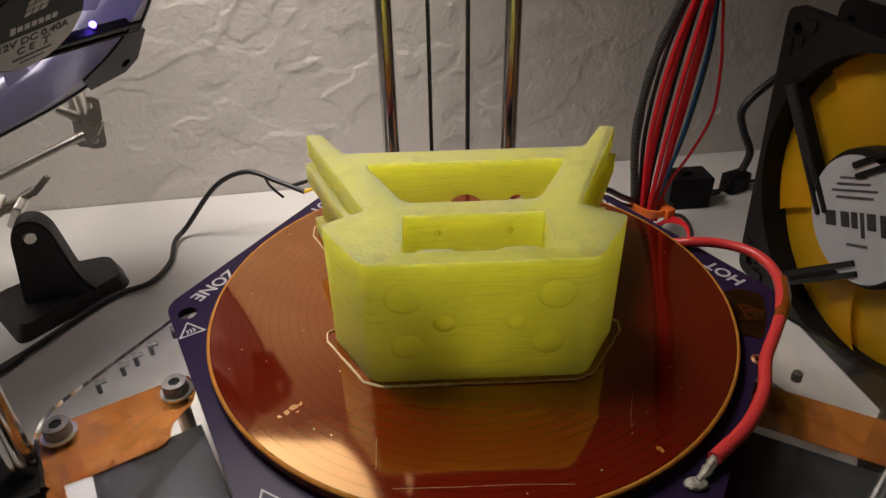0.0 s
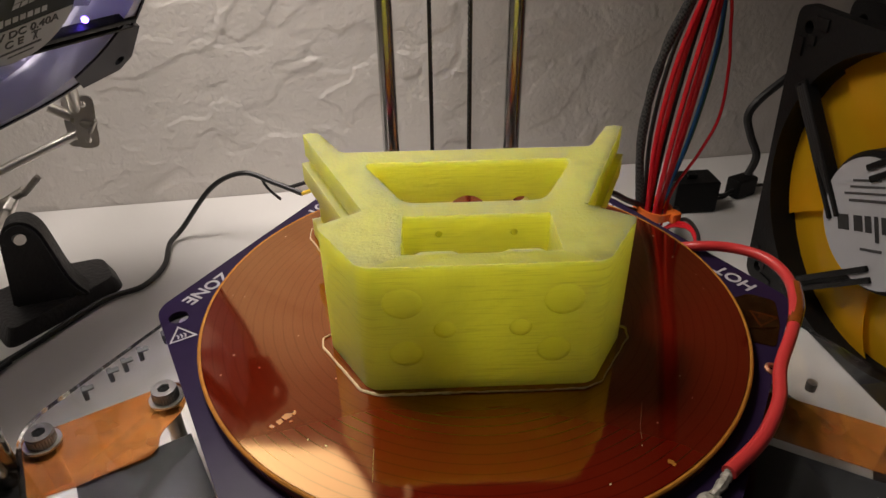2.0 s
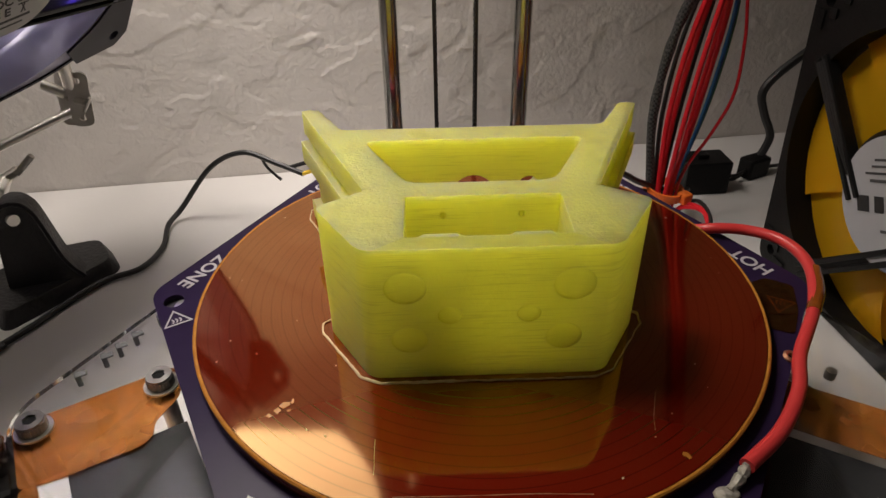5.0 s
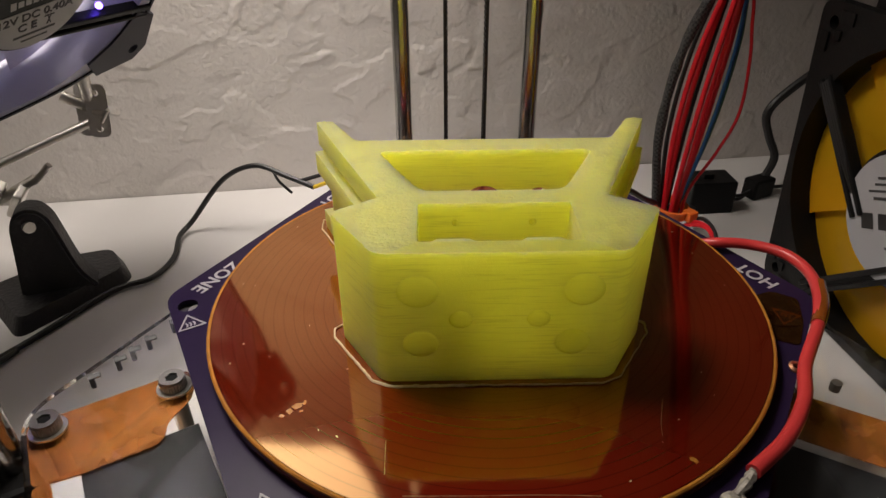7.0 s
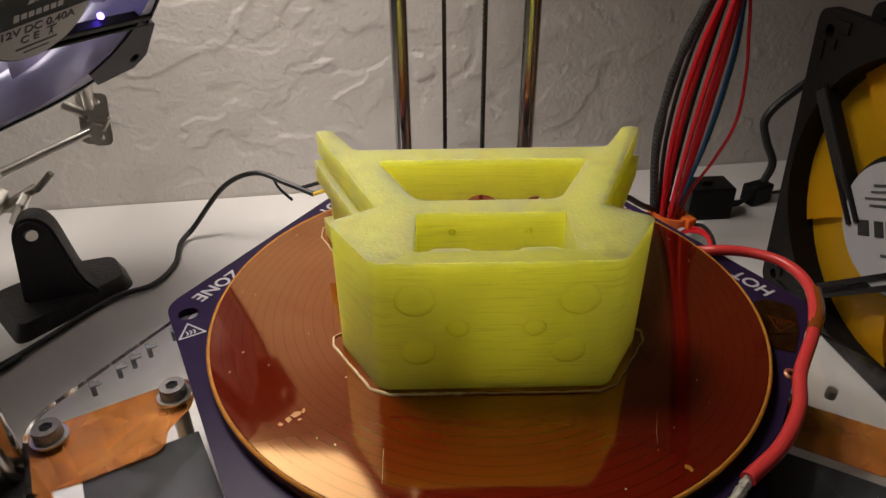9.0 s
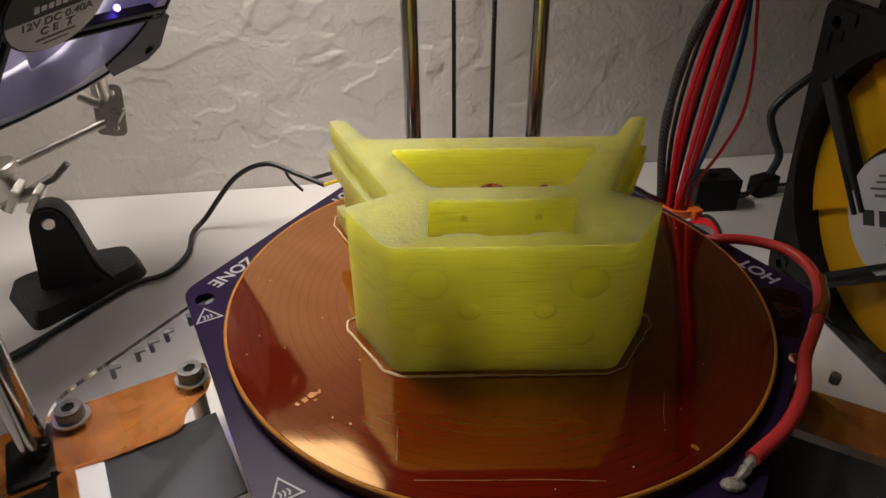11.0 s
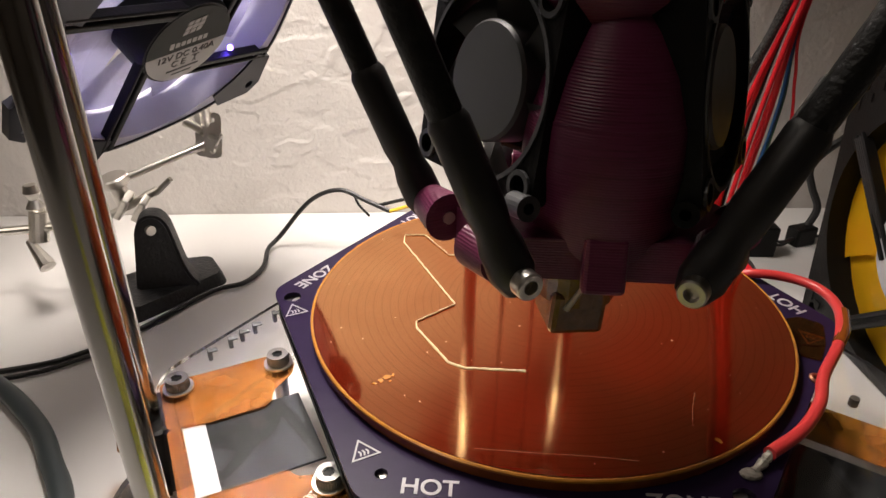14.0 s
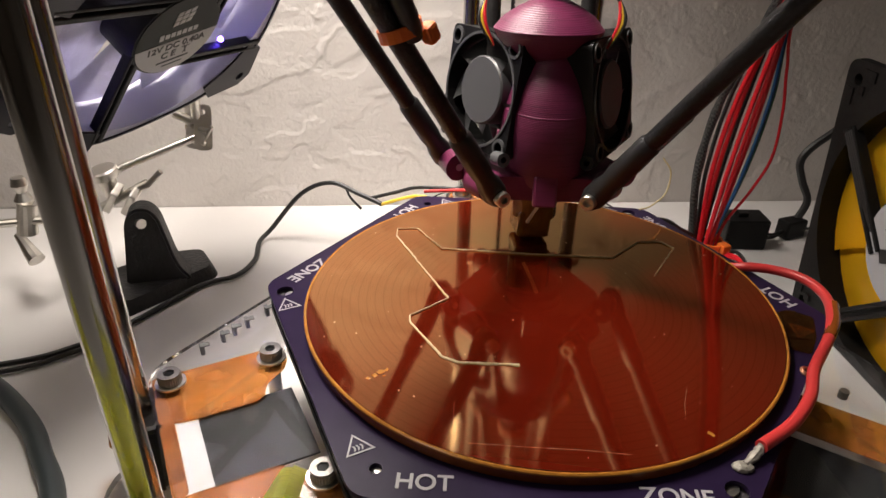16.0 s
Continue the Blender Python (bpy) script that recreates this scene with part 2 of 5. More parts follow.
TAPE_DARK = see_through(material("dark_amber_tape", (0.055, 0.026, 0.008), 0.22, vary=0.4, scale=200, bump=0.3), (0.70, 0.44, 0.22), 0.72, 140)
TAPE_EDGE = material("amber_tape_edge", (0.42, 0.17, 0.025), 0.25, vary=0.4, scale=260)
STRING = see_through(material("plastic_string", (0.62, 0.40, 0.22), 0.25, vary=0.2, scale=500), (1.0, 0.8, 0.6), 0.45, 300)
COPPER = material("copper_crimp", (0.55, 0.27, 0.16), 0.35, metal=0.8, vary=0.2, scale=500)
HOTEND = material("taped_heater", (0.18, 0.085, 0.022), 0.22, vary=0.7, scale=180, bump=0.8, bump_scale=260, Coat_Weight=0.6)
SILVER_STRIP = material("bare_wire", (0.55, 0.52, 0.48), 0.35, metal=0.8, vary=0.2, scale=400)
ACRYL = material("clear_acrylic", (0.97, 0.972, 0.965), 0.03, vary=0.01, scale=40, Transmission_Weight=1.0, IOR=1.45)
FILM = material("protective_film", (0.15, 0.15, 0.15), 0.45, vary=0.25, scale=70, bump=0.2, Specular_IOR_Level=0.15)
DARK_SHEET = material("dark_sheet", (0.018, 0.018, 0.019), 0.55, vary=0.4, scale=120, bump=0.2, Specular_IOR_Level=0.12)
FROST = material("frosted_plastic", (0.54, 0.53, 0.69), 0.38, vary=0.08, scale=60, Transmission_Weight=0.30)
FROST_DARK = material("smoked_plastic", (0.022, 0.022, 0.032), 0.4, vary=0.15, scale=60, Specular_IOR_Level=0.2)
LABEL = material("grey_label", (0.024, 0.028, 0.025), 0.5, vary=0.05, scale=120, Specular_IOR_Level=0.1)
LABEL_LIGHT = material("silver_label", (0.30, 0.30, 0.29), 0.4, vary=0.05, scale=120)
LABEL_WHITE = material("white_label", (0.42, 0.42, 0.44), 0.45, vary=0.05, scale=120)
INK = material("black_ink", (0.02, 0.02, 0.02), 0.6, vary=0.1, scale=500)
BLADE = material("yellow_blade", (0.88, 0.62, 0.03), 0.20, vary=0.08, scale=60)
GREY = material("grey_hub", (0.060, 0.060, 0.062), 0.42, vary=0.1, scale=200)
SOLDER = material("solder", (0.40, 0.37, 0.32), 0.5, metal=0.4, vary=0.4, scale=500, bump=0.8, bump_scale=700)
LED = glow("blue_led", (0.12, 0.06, 1.0), 40.0)
through_blade = BLADE.node_tree.nodes.new("ShaderNodeBsdfTranslucent")
through_blade.inputs["Color"].default_value = (1.0, 0.68, 0.03, 1)
blade_mix = BLADE.node_tree.nodes.new("ShaderNodeMixShader")
blade_mix.inputs[0].default_value = 0.5
BLADE.node_tree.links.new(BLADE.node_tree.nodes["Principled BSDF"].outputs[0], blade_mix.inputs[1])
BLADE.node_tree.links.new(through_blade.outputs[0], blade_mix.inputs[2])
BLADE.node_tree.links.new(blade_mix.outputs[0], BLADE.node_tree.nodes["Material Output"].inputs["Surface"])
SHADE = material("lamp_shade", (0.75, 0.70, 0.62), 0.6, vary=0.08, scale=60)


# ---- building helpers ----
def part(name, bm, mat, parent=None, label="", smooth=False):
    mesh = bpy.data.meshes.new(name)
    bmesh.ops.recalc_face_normals(bm, faces=bm.faces)
    if smooth:
        for f in bm.faces:
            f.smooth = True
        for e in bm.edges:
            if len(e.link_faces) == 2 and e.calc_face_angle(0) > 0.6:
                e.smooth = False
    bm.to_mesh(mesh)
    bm.free()
    mesh.materials.append(mat)
    ob = new(name, mesh)
    ob.parent = parent
    if label:
        tagged(ob, label)
    return ob


def empty(name, m, label, category, group="", kind=""):
    ob = new(name)
    ob.matrix_world = m
    ob.empty_display_size = 0.01
    return tagged(ob, label, category, group, kind)


def box(bm, size, m=None, bevel=0.0):
    made = bmesh.ops.create_cube(bm, size=1, matrix=(m or Matrix()) @ Matrix.Diagonal((*size, 1)))["verts"]
    if bevel:
        edges = list({e for v in made for e in v.link_edges})
        bmesh.ops.bevel(bm, geom=edges, offset=bevel, segments=2, affect="EDGES", profile=0.5)
    return bm


def cyl(bm, r, h, m=None, seg=24, r2=None, caps=True):
    bmesh.ops.create_cone(bm, cap_ends=caps, segments=seg, radius1=r, radius2=r if r2 is None else r2, depth=h, matrix=m or Matrix())
    return bm


def between(bm, a, b, r, seg=12, r2=None):
    a, b = Vector(a), Vector(b)
    d = b - a
    m = Matrix.Translation((a + b) / 2) @ d.to_track_quat("Z", "Y").to_matrix().to_4x4()
    return cyl(bm, r, d.length, m, seg, r2)


def lathe(bm, profile, seg=32, m=None):
    """Rings of (radius, height); closed where the radius is 0."""
    m = m or Matrix()
    rings = []
    for r, z in profile:
        if r < 1e-7:
            rings.append([bm.verts.new(m @ Vector((0, 0, z)))])
        else:
            rings.append([bm.verts.new(m @ Vector((r * math.cos(2 * math.pi * k / seg), r * math.sin(2 * math.pi * k / seg), z))) for k in range(seg)])
    for a, b in zip(rings, rings[1:]):
        for k in range(seg):
            q = [a[k % len(a)], a[(k + 1) % len(a)], b[(k + 1) % len(b)], b[k % len(b)]]
            q = list(dict.fromkeys(q))
            if len(q) > 2:
                bm.faces.new(q)
    return bm


def smooth_line(points, steps=8):
    pts = [Vector(p) for p in points]
    pts = [2 * pts[0] - pts[1], *pts, 2 * pts[-1] - pts[-2]]
    out = []
    for i in range(1, len(pts) - 2):
        p0, p1, p2, p3 = pts[i - 1:i + 3]
        for k in range(steps):
            t = k / steps
            out.append(0.5 * (2 * p1 + (p2 - p0) * t + (2 * p0 - 5 * p1 + 4 * p2 - p3) * t * t + (3 * p1 - p0 - 3 * p2 + p3) * t ** 3))
    out.append(pts[-2])
    return out


def tube(bm, points, r, seg=8, steps=8, wobble=0.0, flat=1.0):
    line = smooth_line(points, steps) if steps > 1 else [Vector(p) for p in points]
    rings, side = [], None
    for i, p in enumerate(line):
        d = (line[min(i + 1, len(line) - 1)] - line[max(i - 1, 0)]).normalized()
        if side is None:
            side = d.orthogonal().normalized()
        side = (side - d * side.dot(d)).normalized()
        up = d.cross(side)
        rr = r * (1 + wobble * (random.random() - 0.5))
        rings.append([bm.verts.new(p + rr * (math.cos(2 * math.pi * k / seg) * side + flat * math.sin(2 * math.pi * k / seg) * up)) for k in range(seg)])
    for a, b in zip(rings, rings[1:]):
        for k in range(seg):
            bm.faces.new((a[k], a[(k + 1) % seg], b[(k + 1) % seg], b[k]))
    bm.faces.new(rings[0][::-1])
    bm.faces.new(rings[-1])
    return bm


def prism(bm, outline, z0, z1, holes=(), m=None):
    """A flat outline with holes, pulled up from z0 to z1."""
    m = m or Matrix()
    loops = [outline, *holes]
    edges = []
    for loop in loops:
        vs = [bm.verts.new((x, y, z0)) for x, y in loop]
        edges += [bm.edges.new((vs[i], vs[(i + 1) % len(vs)])) for i in range(len(vs))]
    flat = bmesh.ops.triangle_fill(bm, edges=edges, use_beauty=True, use_dissolve=False, normal=(0, 0, 1))["geom"]
    faces = [g for g in flat if isinstance(g, bmesh.types.BMFace)]
    up = bmesh.ops.extrude_face_region(bm, geom=faces)["geom"]
    top = [g for g in up if isinstance(g, bmesh.types.BMVert)]
    bmesh.ops.translate(bm, verts=top, vec=(0, 0, z1 - z0))
    touched = list({v for f in faces for v in f.verts} | set(top))
    bmesh.ops.transform(bm, matrix=m, verts=touched)
    return bm


def rounded(outline, r, steps=5):
    out, n = [], len(outline)
    for i in range(n):
        a, p, b = (Vector(outline[k % n]) for k in (i - 1, i, i + 1))
        u, v = (a - p).normalized(), (b - p).normalized()
        cut = min(r, (a - p).length * 0.45, (b - p).length * 0.45)
        s, e = p + u * cut, p + v * cut
        for k in range(steps + 1):
            t = k / steps
            out.append(tuple((1 - t) ** 2 * s + 2 * t * (1 - t) * p + t * t * e))
    return out


def ring_points(r, seg=32, cx=0.0, cy=0.0):
    return [(cx + r * math.cos(2 * math.pi * k / seg), cy + r * math.sin(2 * math.pi * k / seg)) for k in range(seg)]


def spun(v, degrees):
    c, s = math.cos(radians(degrees)), math.sin(radians(degrees))
    return (c * v[0] - s * v[1], s * v[0] + c * v[1])


def lettering(name, text, size, m, mat, parent, depth=0.00008):
    curve = bpy.data.curves.new(name, "FONT")
    curve.body, curve.size, curve.extrude, curve.align_x, curve.align_y = text, size, depth, "CENTER", "CENTER"
    curve.offset = size * 0.016
    tmp = bpy.data.objects.new(name, curve)
    scene.collection.objects.link(tmp)
    bpy.context.view_layer.update()
    mesh = bpy.data.meshes.new_from_object(tmp.evaluated_get(bpy.context.evaluated_depsgraph_get()))
    bpy.data.objects.remove(tmp)
    mesh.materials.clear()
    mesh.materials.append(mat)
    ob = new(name, mesh)
    ob.parent = parent
    ob.matrix_local = m
    return ob


def carve(ob, cutters, how="DIFFERENCE"):
    """Cuts the given bmeshes out of ob, or welds them on, and keeps the plain mesh."""
    made = []
    for bm in cutters:
        mesh = bpy.data.meshes.new("cut")
        bmesh.ops.recalc_face_normals(bm, faces=bm.faces)
        bm.to_mesh(mesh)
        bm.free()
        c = new("cut", mesh)
        c.matrix_world = ob.matrix_world
        made.append(c)
        mod = ob.modifiers.new("cut", "BOOLEAN")
        mod.operation, mod.object, mod.solver = how, c, "EXACT"
    bpy.context.view_layer.update()
    mesh = bpy.data.meshes.new_from_object(ob.evaluated_get(bpy.context.evaluated_depsgraph_get()))
    ob.modifiers.clear()
    ob.data = mesh
    for c in made:
        bpy.data.objects.remove(c)


# ---- the room ----
def plaster_wall():
    """Hand-trowelled plaster: raised flats with torn edges."""
    nx, nz, x0, x1, z0, z1 = 900, 390, -0.46, 0.46, TABLE - 0.02, 0.34
    verts, faces = [], []
    for j in range(nz):
        for i in range(nx):
            x, z = x0 + (x1 - x0) * i / (nx - 1), z0 + (z1 - z0) * j / (nz - 1)
            p = Vector((x * 21, z * 27, 3.7))
            warp = 0.6 * noise.noise(p * 0.9 + Vector((9, 1, 4)))
            a = noise.fractal(p + Vector((warp, warp * 0.7, 0)), 1.0, 2.0, 4)
            b = noise.fractal(p * 1.3 + Vector((31, 17, 5)), 1.0, 2.0, 3)
            step = 0.26 / (1 + math.exp(-(a - 0.02) * 130)) + 0.22 / (1 + math.exp(-(b + 0.12) * 130))
            ridge = math.exp(-(a - 0.02) ** 2 / 0.00022) * 0.52 * max(0, noise.noise(p * 1.7) + 0.25)
            fine = 0.07 * noise.noise(Vector((x * 240, z * 240, 1))) + 0.08 * noise.noise(Vector((x * 90, z * 90, 5)))
            verts.append((x, -0.0016 * (step + ridge + fine), z))
    for j in range(nz - 1):
        for i in range(nx - 1):
            k = j * nx + i
            faces.append((k, k + 1, k + nx + 1, k + nx))
    mesh = bpy.data.meshes.new("wall_back")
    mesh.from_pydata(verts, [], faces)
    mesh.polygons.foreach_set("use_smooth", [True] * len(faces))
    mesh.materials.append(PLASTER)
    ob = new("wall_back", mesh)
    ob.matrix_world = pose(0, WALL_Y, 0, 0, 0, WALL_TURN)
    tagged(ob, "off-white hand-trowelled plaster wall behind the desk", "wall", kind="structure")
    bm = bmesh.new()
    for w, h, x, z in ((4.0, 1.7, 0, 0.34 + 0.85), (1.54, 1.15, -1.23, 0.34 - 0.575), (1.54, 1.15, 1.23, 0.34 - 0.575), (0.92, 0.73, 0, TABLE - 0.02 - 0.365)):
        box(bm, (w, 0.1, h), pose(x, 0.05, z))
    rest = part("wall_back_rest", bm, PAINT)
    rest.matrix_world = pose(0, WALL_Y, 0, 0, 0, WALL_TURN)
    tagged(rest, "plain off-white painted wall around the desk", "wall", kind="structure")


def room():
    plaster_wall()
    for name, size, m, mat in (
        ("wall_left", (0.1, 3.4, 2.7), pose(-2.0, -1.4, 0.55), PAINT), ("wall_right", (0.1, 3.4, 2.7), pose(2.0, -1.4, 0.55), PAINT),
        ("wall_front", (4.1, 0.1, 2.7), pose(0, -3.1, 0.55), PAINT), ("ceiling", (4.1, 3.9, 0.1), pose(0, -1.3, 1.94), PAINT),
        ("floor", (4.1, 3.9, 0.1), pose(0, -1.3, -0.86), CARPET)):
        bm = bmesh.new()
        box(bm, size)
        ob = part(name, bm, mat)
        ob.matrix_world = m
        tagged(ob, "plain painted room surface" if mat is PAINT else "brown carpet floor", name.split("_")[0], kind="structure")
    desk = empty("desk", pose(0, 0, 0), "white laminate desk against the wall", "desk")
    bm = bmesh.new()
    prism(bm, [(-0.7, -0.5), (0.7, -0.5), (0.7, WALL_Y + 0.7 * 0.1166 - 0.001), (-0.7, WALL_Y - 0.7 * 0.1166 - 0.001)], TABLE - 0.025, TABLE)
    part("desk_top", bm, DESK, desk)
    for x in (-0.64, 0.64):
        for y in (-0.44, 0.1):
            bm = bmesh.new()
            box(bm, (0.05, 0.05, 0.721), pose(x, y, TABLE - 0.025 - 0.3605), 0.003)
            part("leg", bm, NICKEL, desk)


def lamp():
    ob = empty("desk_lamp", Matrix(), "cream metal desk lamp with a lit bulb", "lamp")
    turn = look(LAMP_EYE, LAMP_AIM)
    bm = bmesh.new()
    lathe(bm, [(0.096, 0.0), (0.090, 0.03), (0.05, 0.07), (0.02, 0.09), (0.0, 0.09)], 40, turn)
    part("shade", bm, SHADE, ob, smooth=True)
    top = turn @ Vector((0, 0, 0.09))
    bm = bmesh.new()
    tube(bm, [top, top + Vector((-0.10, -0.02, 0.05)), (-0.38, 0.08, 0.25), (-0.42, 0.06, TABLE + 0.02)], 0.006)
    part("neck", bm, NICKEL, ob, smooth=True)
    bm = bmesh.new()
    lathe(bm, [(0, 0), (0.06, 0), (0.06, 0.012), (0.02, 0.022), (0, 0.022)], 32, pose(-0.42, 0.06, TABLE))
    part("base", bm, SHADE, ob, smooth=True)
    task = empty("task_lamp", Matrix(), "cream metal task lamp above the printer", "lamp")
    turn = look(TASK_EYE, TASK_AIM)
    bm = bmesh.new()
    lathe(bm, [(0.042, 0.0), (0.040, 0.02), (0.026, 0.04), (0.012, 0.055), (0.0, 0.055)], 40, turn)
    part("shade", bm, SHADE, task, smooth=True)
    top = turn @ Vector((0, 0, 0.055))
    bm = bmesh.new()
    tube(bm, [top, top + Vector((-0.05, -0.02, 0.05)), (-0.30, -0.10, 0.42), (-0.50, -0.35, 0.30), (-0.52, -0.36, TABLE + 0.02)], 0.006)
    part("neck", bm, NICKEL, task, smooth=True)
    bm = bmesh.new()
    lathe(bm, [(0, 0), (0.06, 0), (0.06, 0.012), (0.02, 0.022), (0, 0.022)], 32, pose(-0.52, -0.36, TABLE))
    part("base", bm, SHADE, task, smooth=True)
    # made-up housing and rod around the added fill, never in view
    ob2 = empty("room_fill_lamp", pose(-1.0, -0.75, 1.44), "unseen white round ceiling lamp, added for the room fill", "lamp")
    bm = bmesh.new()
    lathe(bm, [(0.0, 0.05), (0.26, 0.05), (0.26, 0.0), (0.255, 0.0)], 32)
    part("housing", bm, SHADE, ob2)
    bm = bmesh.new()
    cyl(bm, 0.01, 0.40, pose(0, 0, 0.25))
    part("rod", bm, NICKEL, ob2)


# ---- the printer ----
def bolt(place, parent, r=0.0040, h=0.0052, name="bolt"):
    bm = bmesh.new()
    knurl = [(r * (1.0 if k % 2 else 0.955) * math.cos(math.pi * k / 30), r * (1.0 if k % 2 else 0.955) * math.sin(math.pi * k / 30)) for k in range(60)]
    prism(bm, knurl, -h, -0.0008)
    prism(bm, ring_points(r * 0.93, 36), -0.0008, 0.0, [ring_points(r * 0.50, 6)])
    ob = part(name, bm, BOLT, parent)
    ob.location = place
    bm = bmesh.new()
    prism(bm, ring_points(r * 0.49, 6), -0.00079, -0.0006)
    part("socket", bm, BLACK, ob)
    return ob


def printer():
    ob = empty("delta_printer", Matrix(), "delta 3D printer with a clear acrylic base and steel towers", "3D printer")
    # clear base plate: three long sides, cut short beyond the towers
    def corner(a, da, b, db):
        na, nb = (math.cos(radians(a)), math.sin(radians(a))), (math.cos(radians(b)), math.sin(radians(b)))
        det = na[0] * nb[1] - na[1] * nb[0]
        return ((da * nb[1] - db * na[1]) / det, (db * na[0] - da * nb[0]) / det)
    plan = []
    for a in (30, 90, 150, 210, 270, 330):
        d, e = (0.107, 0.158) if a in (30, 150, 270) else (0.158, 0.107)
        plan.append(corner(a, d, a + 60, e))
    upper = []
    for a in (30, 90, 150, 210, 270, 330):
        d, e = (0.1040, 0.1352) if a in (30, 150, 270) else (0.1352, 0.1040)
        upper.append(corner(a, d, a + 60, e))
    bm = bmesh.new()
    prism(bm, rounded(upper, 0.011), ACRYLIC - 0.003, ACRYLIC)
    base = part("base_plate", bm, ACRYL, ob, "clear acrylic plate")
    base.visible_shadow = False
    bm = bmesh.new()
    prism(bm, rounded(plan, 0.016), TABLE + 0.004, TABLE + 0.0095)
    part("bottom_plate", bm, ACRYL, ob, "clear acrylic plate").visible_shadow = False
    for f in (0.0, 0.26, 0.42, 0.56, 0.80):
        p = Vector(TAB_ROW[0]).lerp(Vector(TAB_ROW[1]), f)
        bm = bmesh.new()
        box(bm, (0.0016, 0.0030, 0.0055), Matrix.Translation((*p, ACRYLIC - 0.0035)) @ pose(0, 0, 0, 0, 0, 32), 0.0004)
        box(bm, (0.0038, 0.0024, 0.0014), Matrix.Translation((*p, ACRYLIC - 0.0012)) @ pose(0.0012, 0, 0, 0, 0, 32), 0.0004)
        part("tab", bm, FILM, ob)
    for k in range(3):
        turn = pose(0, 0, 0, 0, 0, 120 * k)
        for x in (-0.0303, 0.0303):
            p = turn @ Vector((x, 0.1392, 0))
            bm = bmesh.new()
            cyl(bm, 0.004, 0.70, pose(p.x, p.y, TABLE + 0.36), 32)
            part("smooth_rod", bm, STEEL, ob, smooth=True)
            bm = bmesh.new()
            box(bm, (0.022, 0.018, 0.030), Matrix.Translation((p.x, p.y, ACRYLIC - 0.022)) @ pose(0, 0, 0, 0, 0, 120 * k), 0.002)
            part("rod_clamp", bm, BLACK, ob)
        for x in (-0.0098, 0.0098) if k == 0 else ():
            p = turn @ Vector((x, 0.147, 0))
            bm = bmesh.new()
            box(bm, (0.0014, 0.006, 0.69), Matrix.Translation((p.x, p.y, TABLE + 0.36)) @ pose(0, 0, 0, 0, 0, 120 * k))
            for t in range(60):
                box(bm, (0.0007, 0.006, 0.0011), Matrix.Translation((p.x, p.y, -0.04 + 0.0025 * t)) @ pose(0.0009 if x < 0 else -0.0009, 0, 0, 0, 0, 120 * k))
            part("toothed_belt", bm, RUBBER, ob)
        for x, y in ((0.0307, 0.0935), (-0.0307, 0.0935), (0.0307, 0.128), (-0.0307, 0.128)) if k < 2 else ():
            p = turn @ Vector((x * (1 if y < 0.1 else 1.04), y, ACRYLIC + 0.0045))
            bolt(p, ob)
            bm = bmesh.new()
            lathe(bm, [(0.003, 0), (0.0052, 0), (0.0052, 0.0007), (0.003, 0.0007)], 24, pose(p.x, p.y, ACRYLIC + 0.0001))
            part("washer", bm, NICKEL, ob)
            bm = bmesh.new()
            cyl(bm, 0.0026, 0.037, pose(p.x, p.y, ACRYLIC - 0.0195))
            part("spacer", bm, NICKEL, ob)
        # amber tape under the base plate
        if k == 2:
            strips = [[(-0.0245, 0.090), (-0.0055, 0.090), (-0.0055, 0.150), (-0.0245, 0.150)], [(0.0248, 0.086), (0.0383, 0.086), (0.0383, 0.134), (0.0248, 0.134)]]
        else:
            strips = [[(0.0248, 0.0905), (0.0300, 0.0880), (0.0388, 0.0880), (0.0388, 0.1340), (0.0138, 0.1340), (0.0122, 0.1220), (0.0120, 0.1030), (0.0140, 0.1000), (0.0190, 0.0985)],
                      [(-0.0388, 0.0880), (-0.0300, 0.0880), (-0.0260, 0.0905), (-0.0225, 0.1012), (-0.0185, 0.1030), (-0.0185, 0.1340), (-0.0388, 0.1340)],
                      [(-0.0183, 0.1295), (0.0136, 0.1295), (0.0136, 0.1342), (-0.0183, 0.1342)],
                      [(0.0180, 0.1380), (0.0460, 0.1380), (0.0460, 0.1500), (0.0180, 0.1500)]]
        for n, line in enumerate(strips):
            bm = bmesh.new()
            prism(bm, rounded(line, 0.0022), 0, 0.0003, m=Matrix.Translation((0, 0, ACRYLIC - (0.0034 if n < 3 else 0.0090))) @ turn)
            part("tape_strip", bm, AMBER, ob)
        bm = bmesh.new()
        if k == 2:
            box(bm, (0.068, 0.090, 0.0010), Matrix.Translation((0, 0, ACRYLIC - 0.0056)) @ turn @ pose(0.0300, 0.110, 0))
        else:
            box(bm, (0.0330, 0.0320, 0.0008), Matrix.Translation((0, 0, ACRYLIC - 0.0046)) @ turn @ pose(-0.0012, 0.1066, 0))
        part("motor_sheet", bm, DARK_SHEET, ob, "dark ribbed sheet")
        if k == 1:
            continue
        bm = bmesh.new()
        box(bm, (0.042, 0.042, 0.030), Matrix.Translation((0, 0, TABLE + 0.025)) @ turn @ pose(0, 0.150, 0), 0.003)
        part("stepper_motor", bm, BLACK, ob)
    bm = bmesh.new()
    box(bm, (0.033, 0.0076, 0.0003), Matrix.Translation((0, 0, ACRYLIC - 0.0038)) @ pose(0, 0, 0, 0, 0, 120) @ pose(-0.0018, 0.1262, 0))
    part("white_tab", bm, LABEL_WHITE, ob)
    return ob


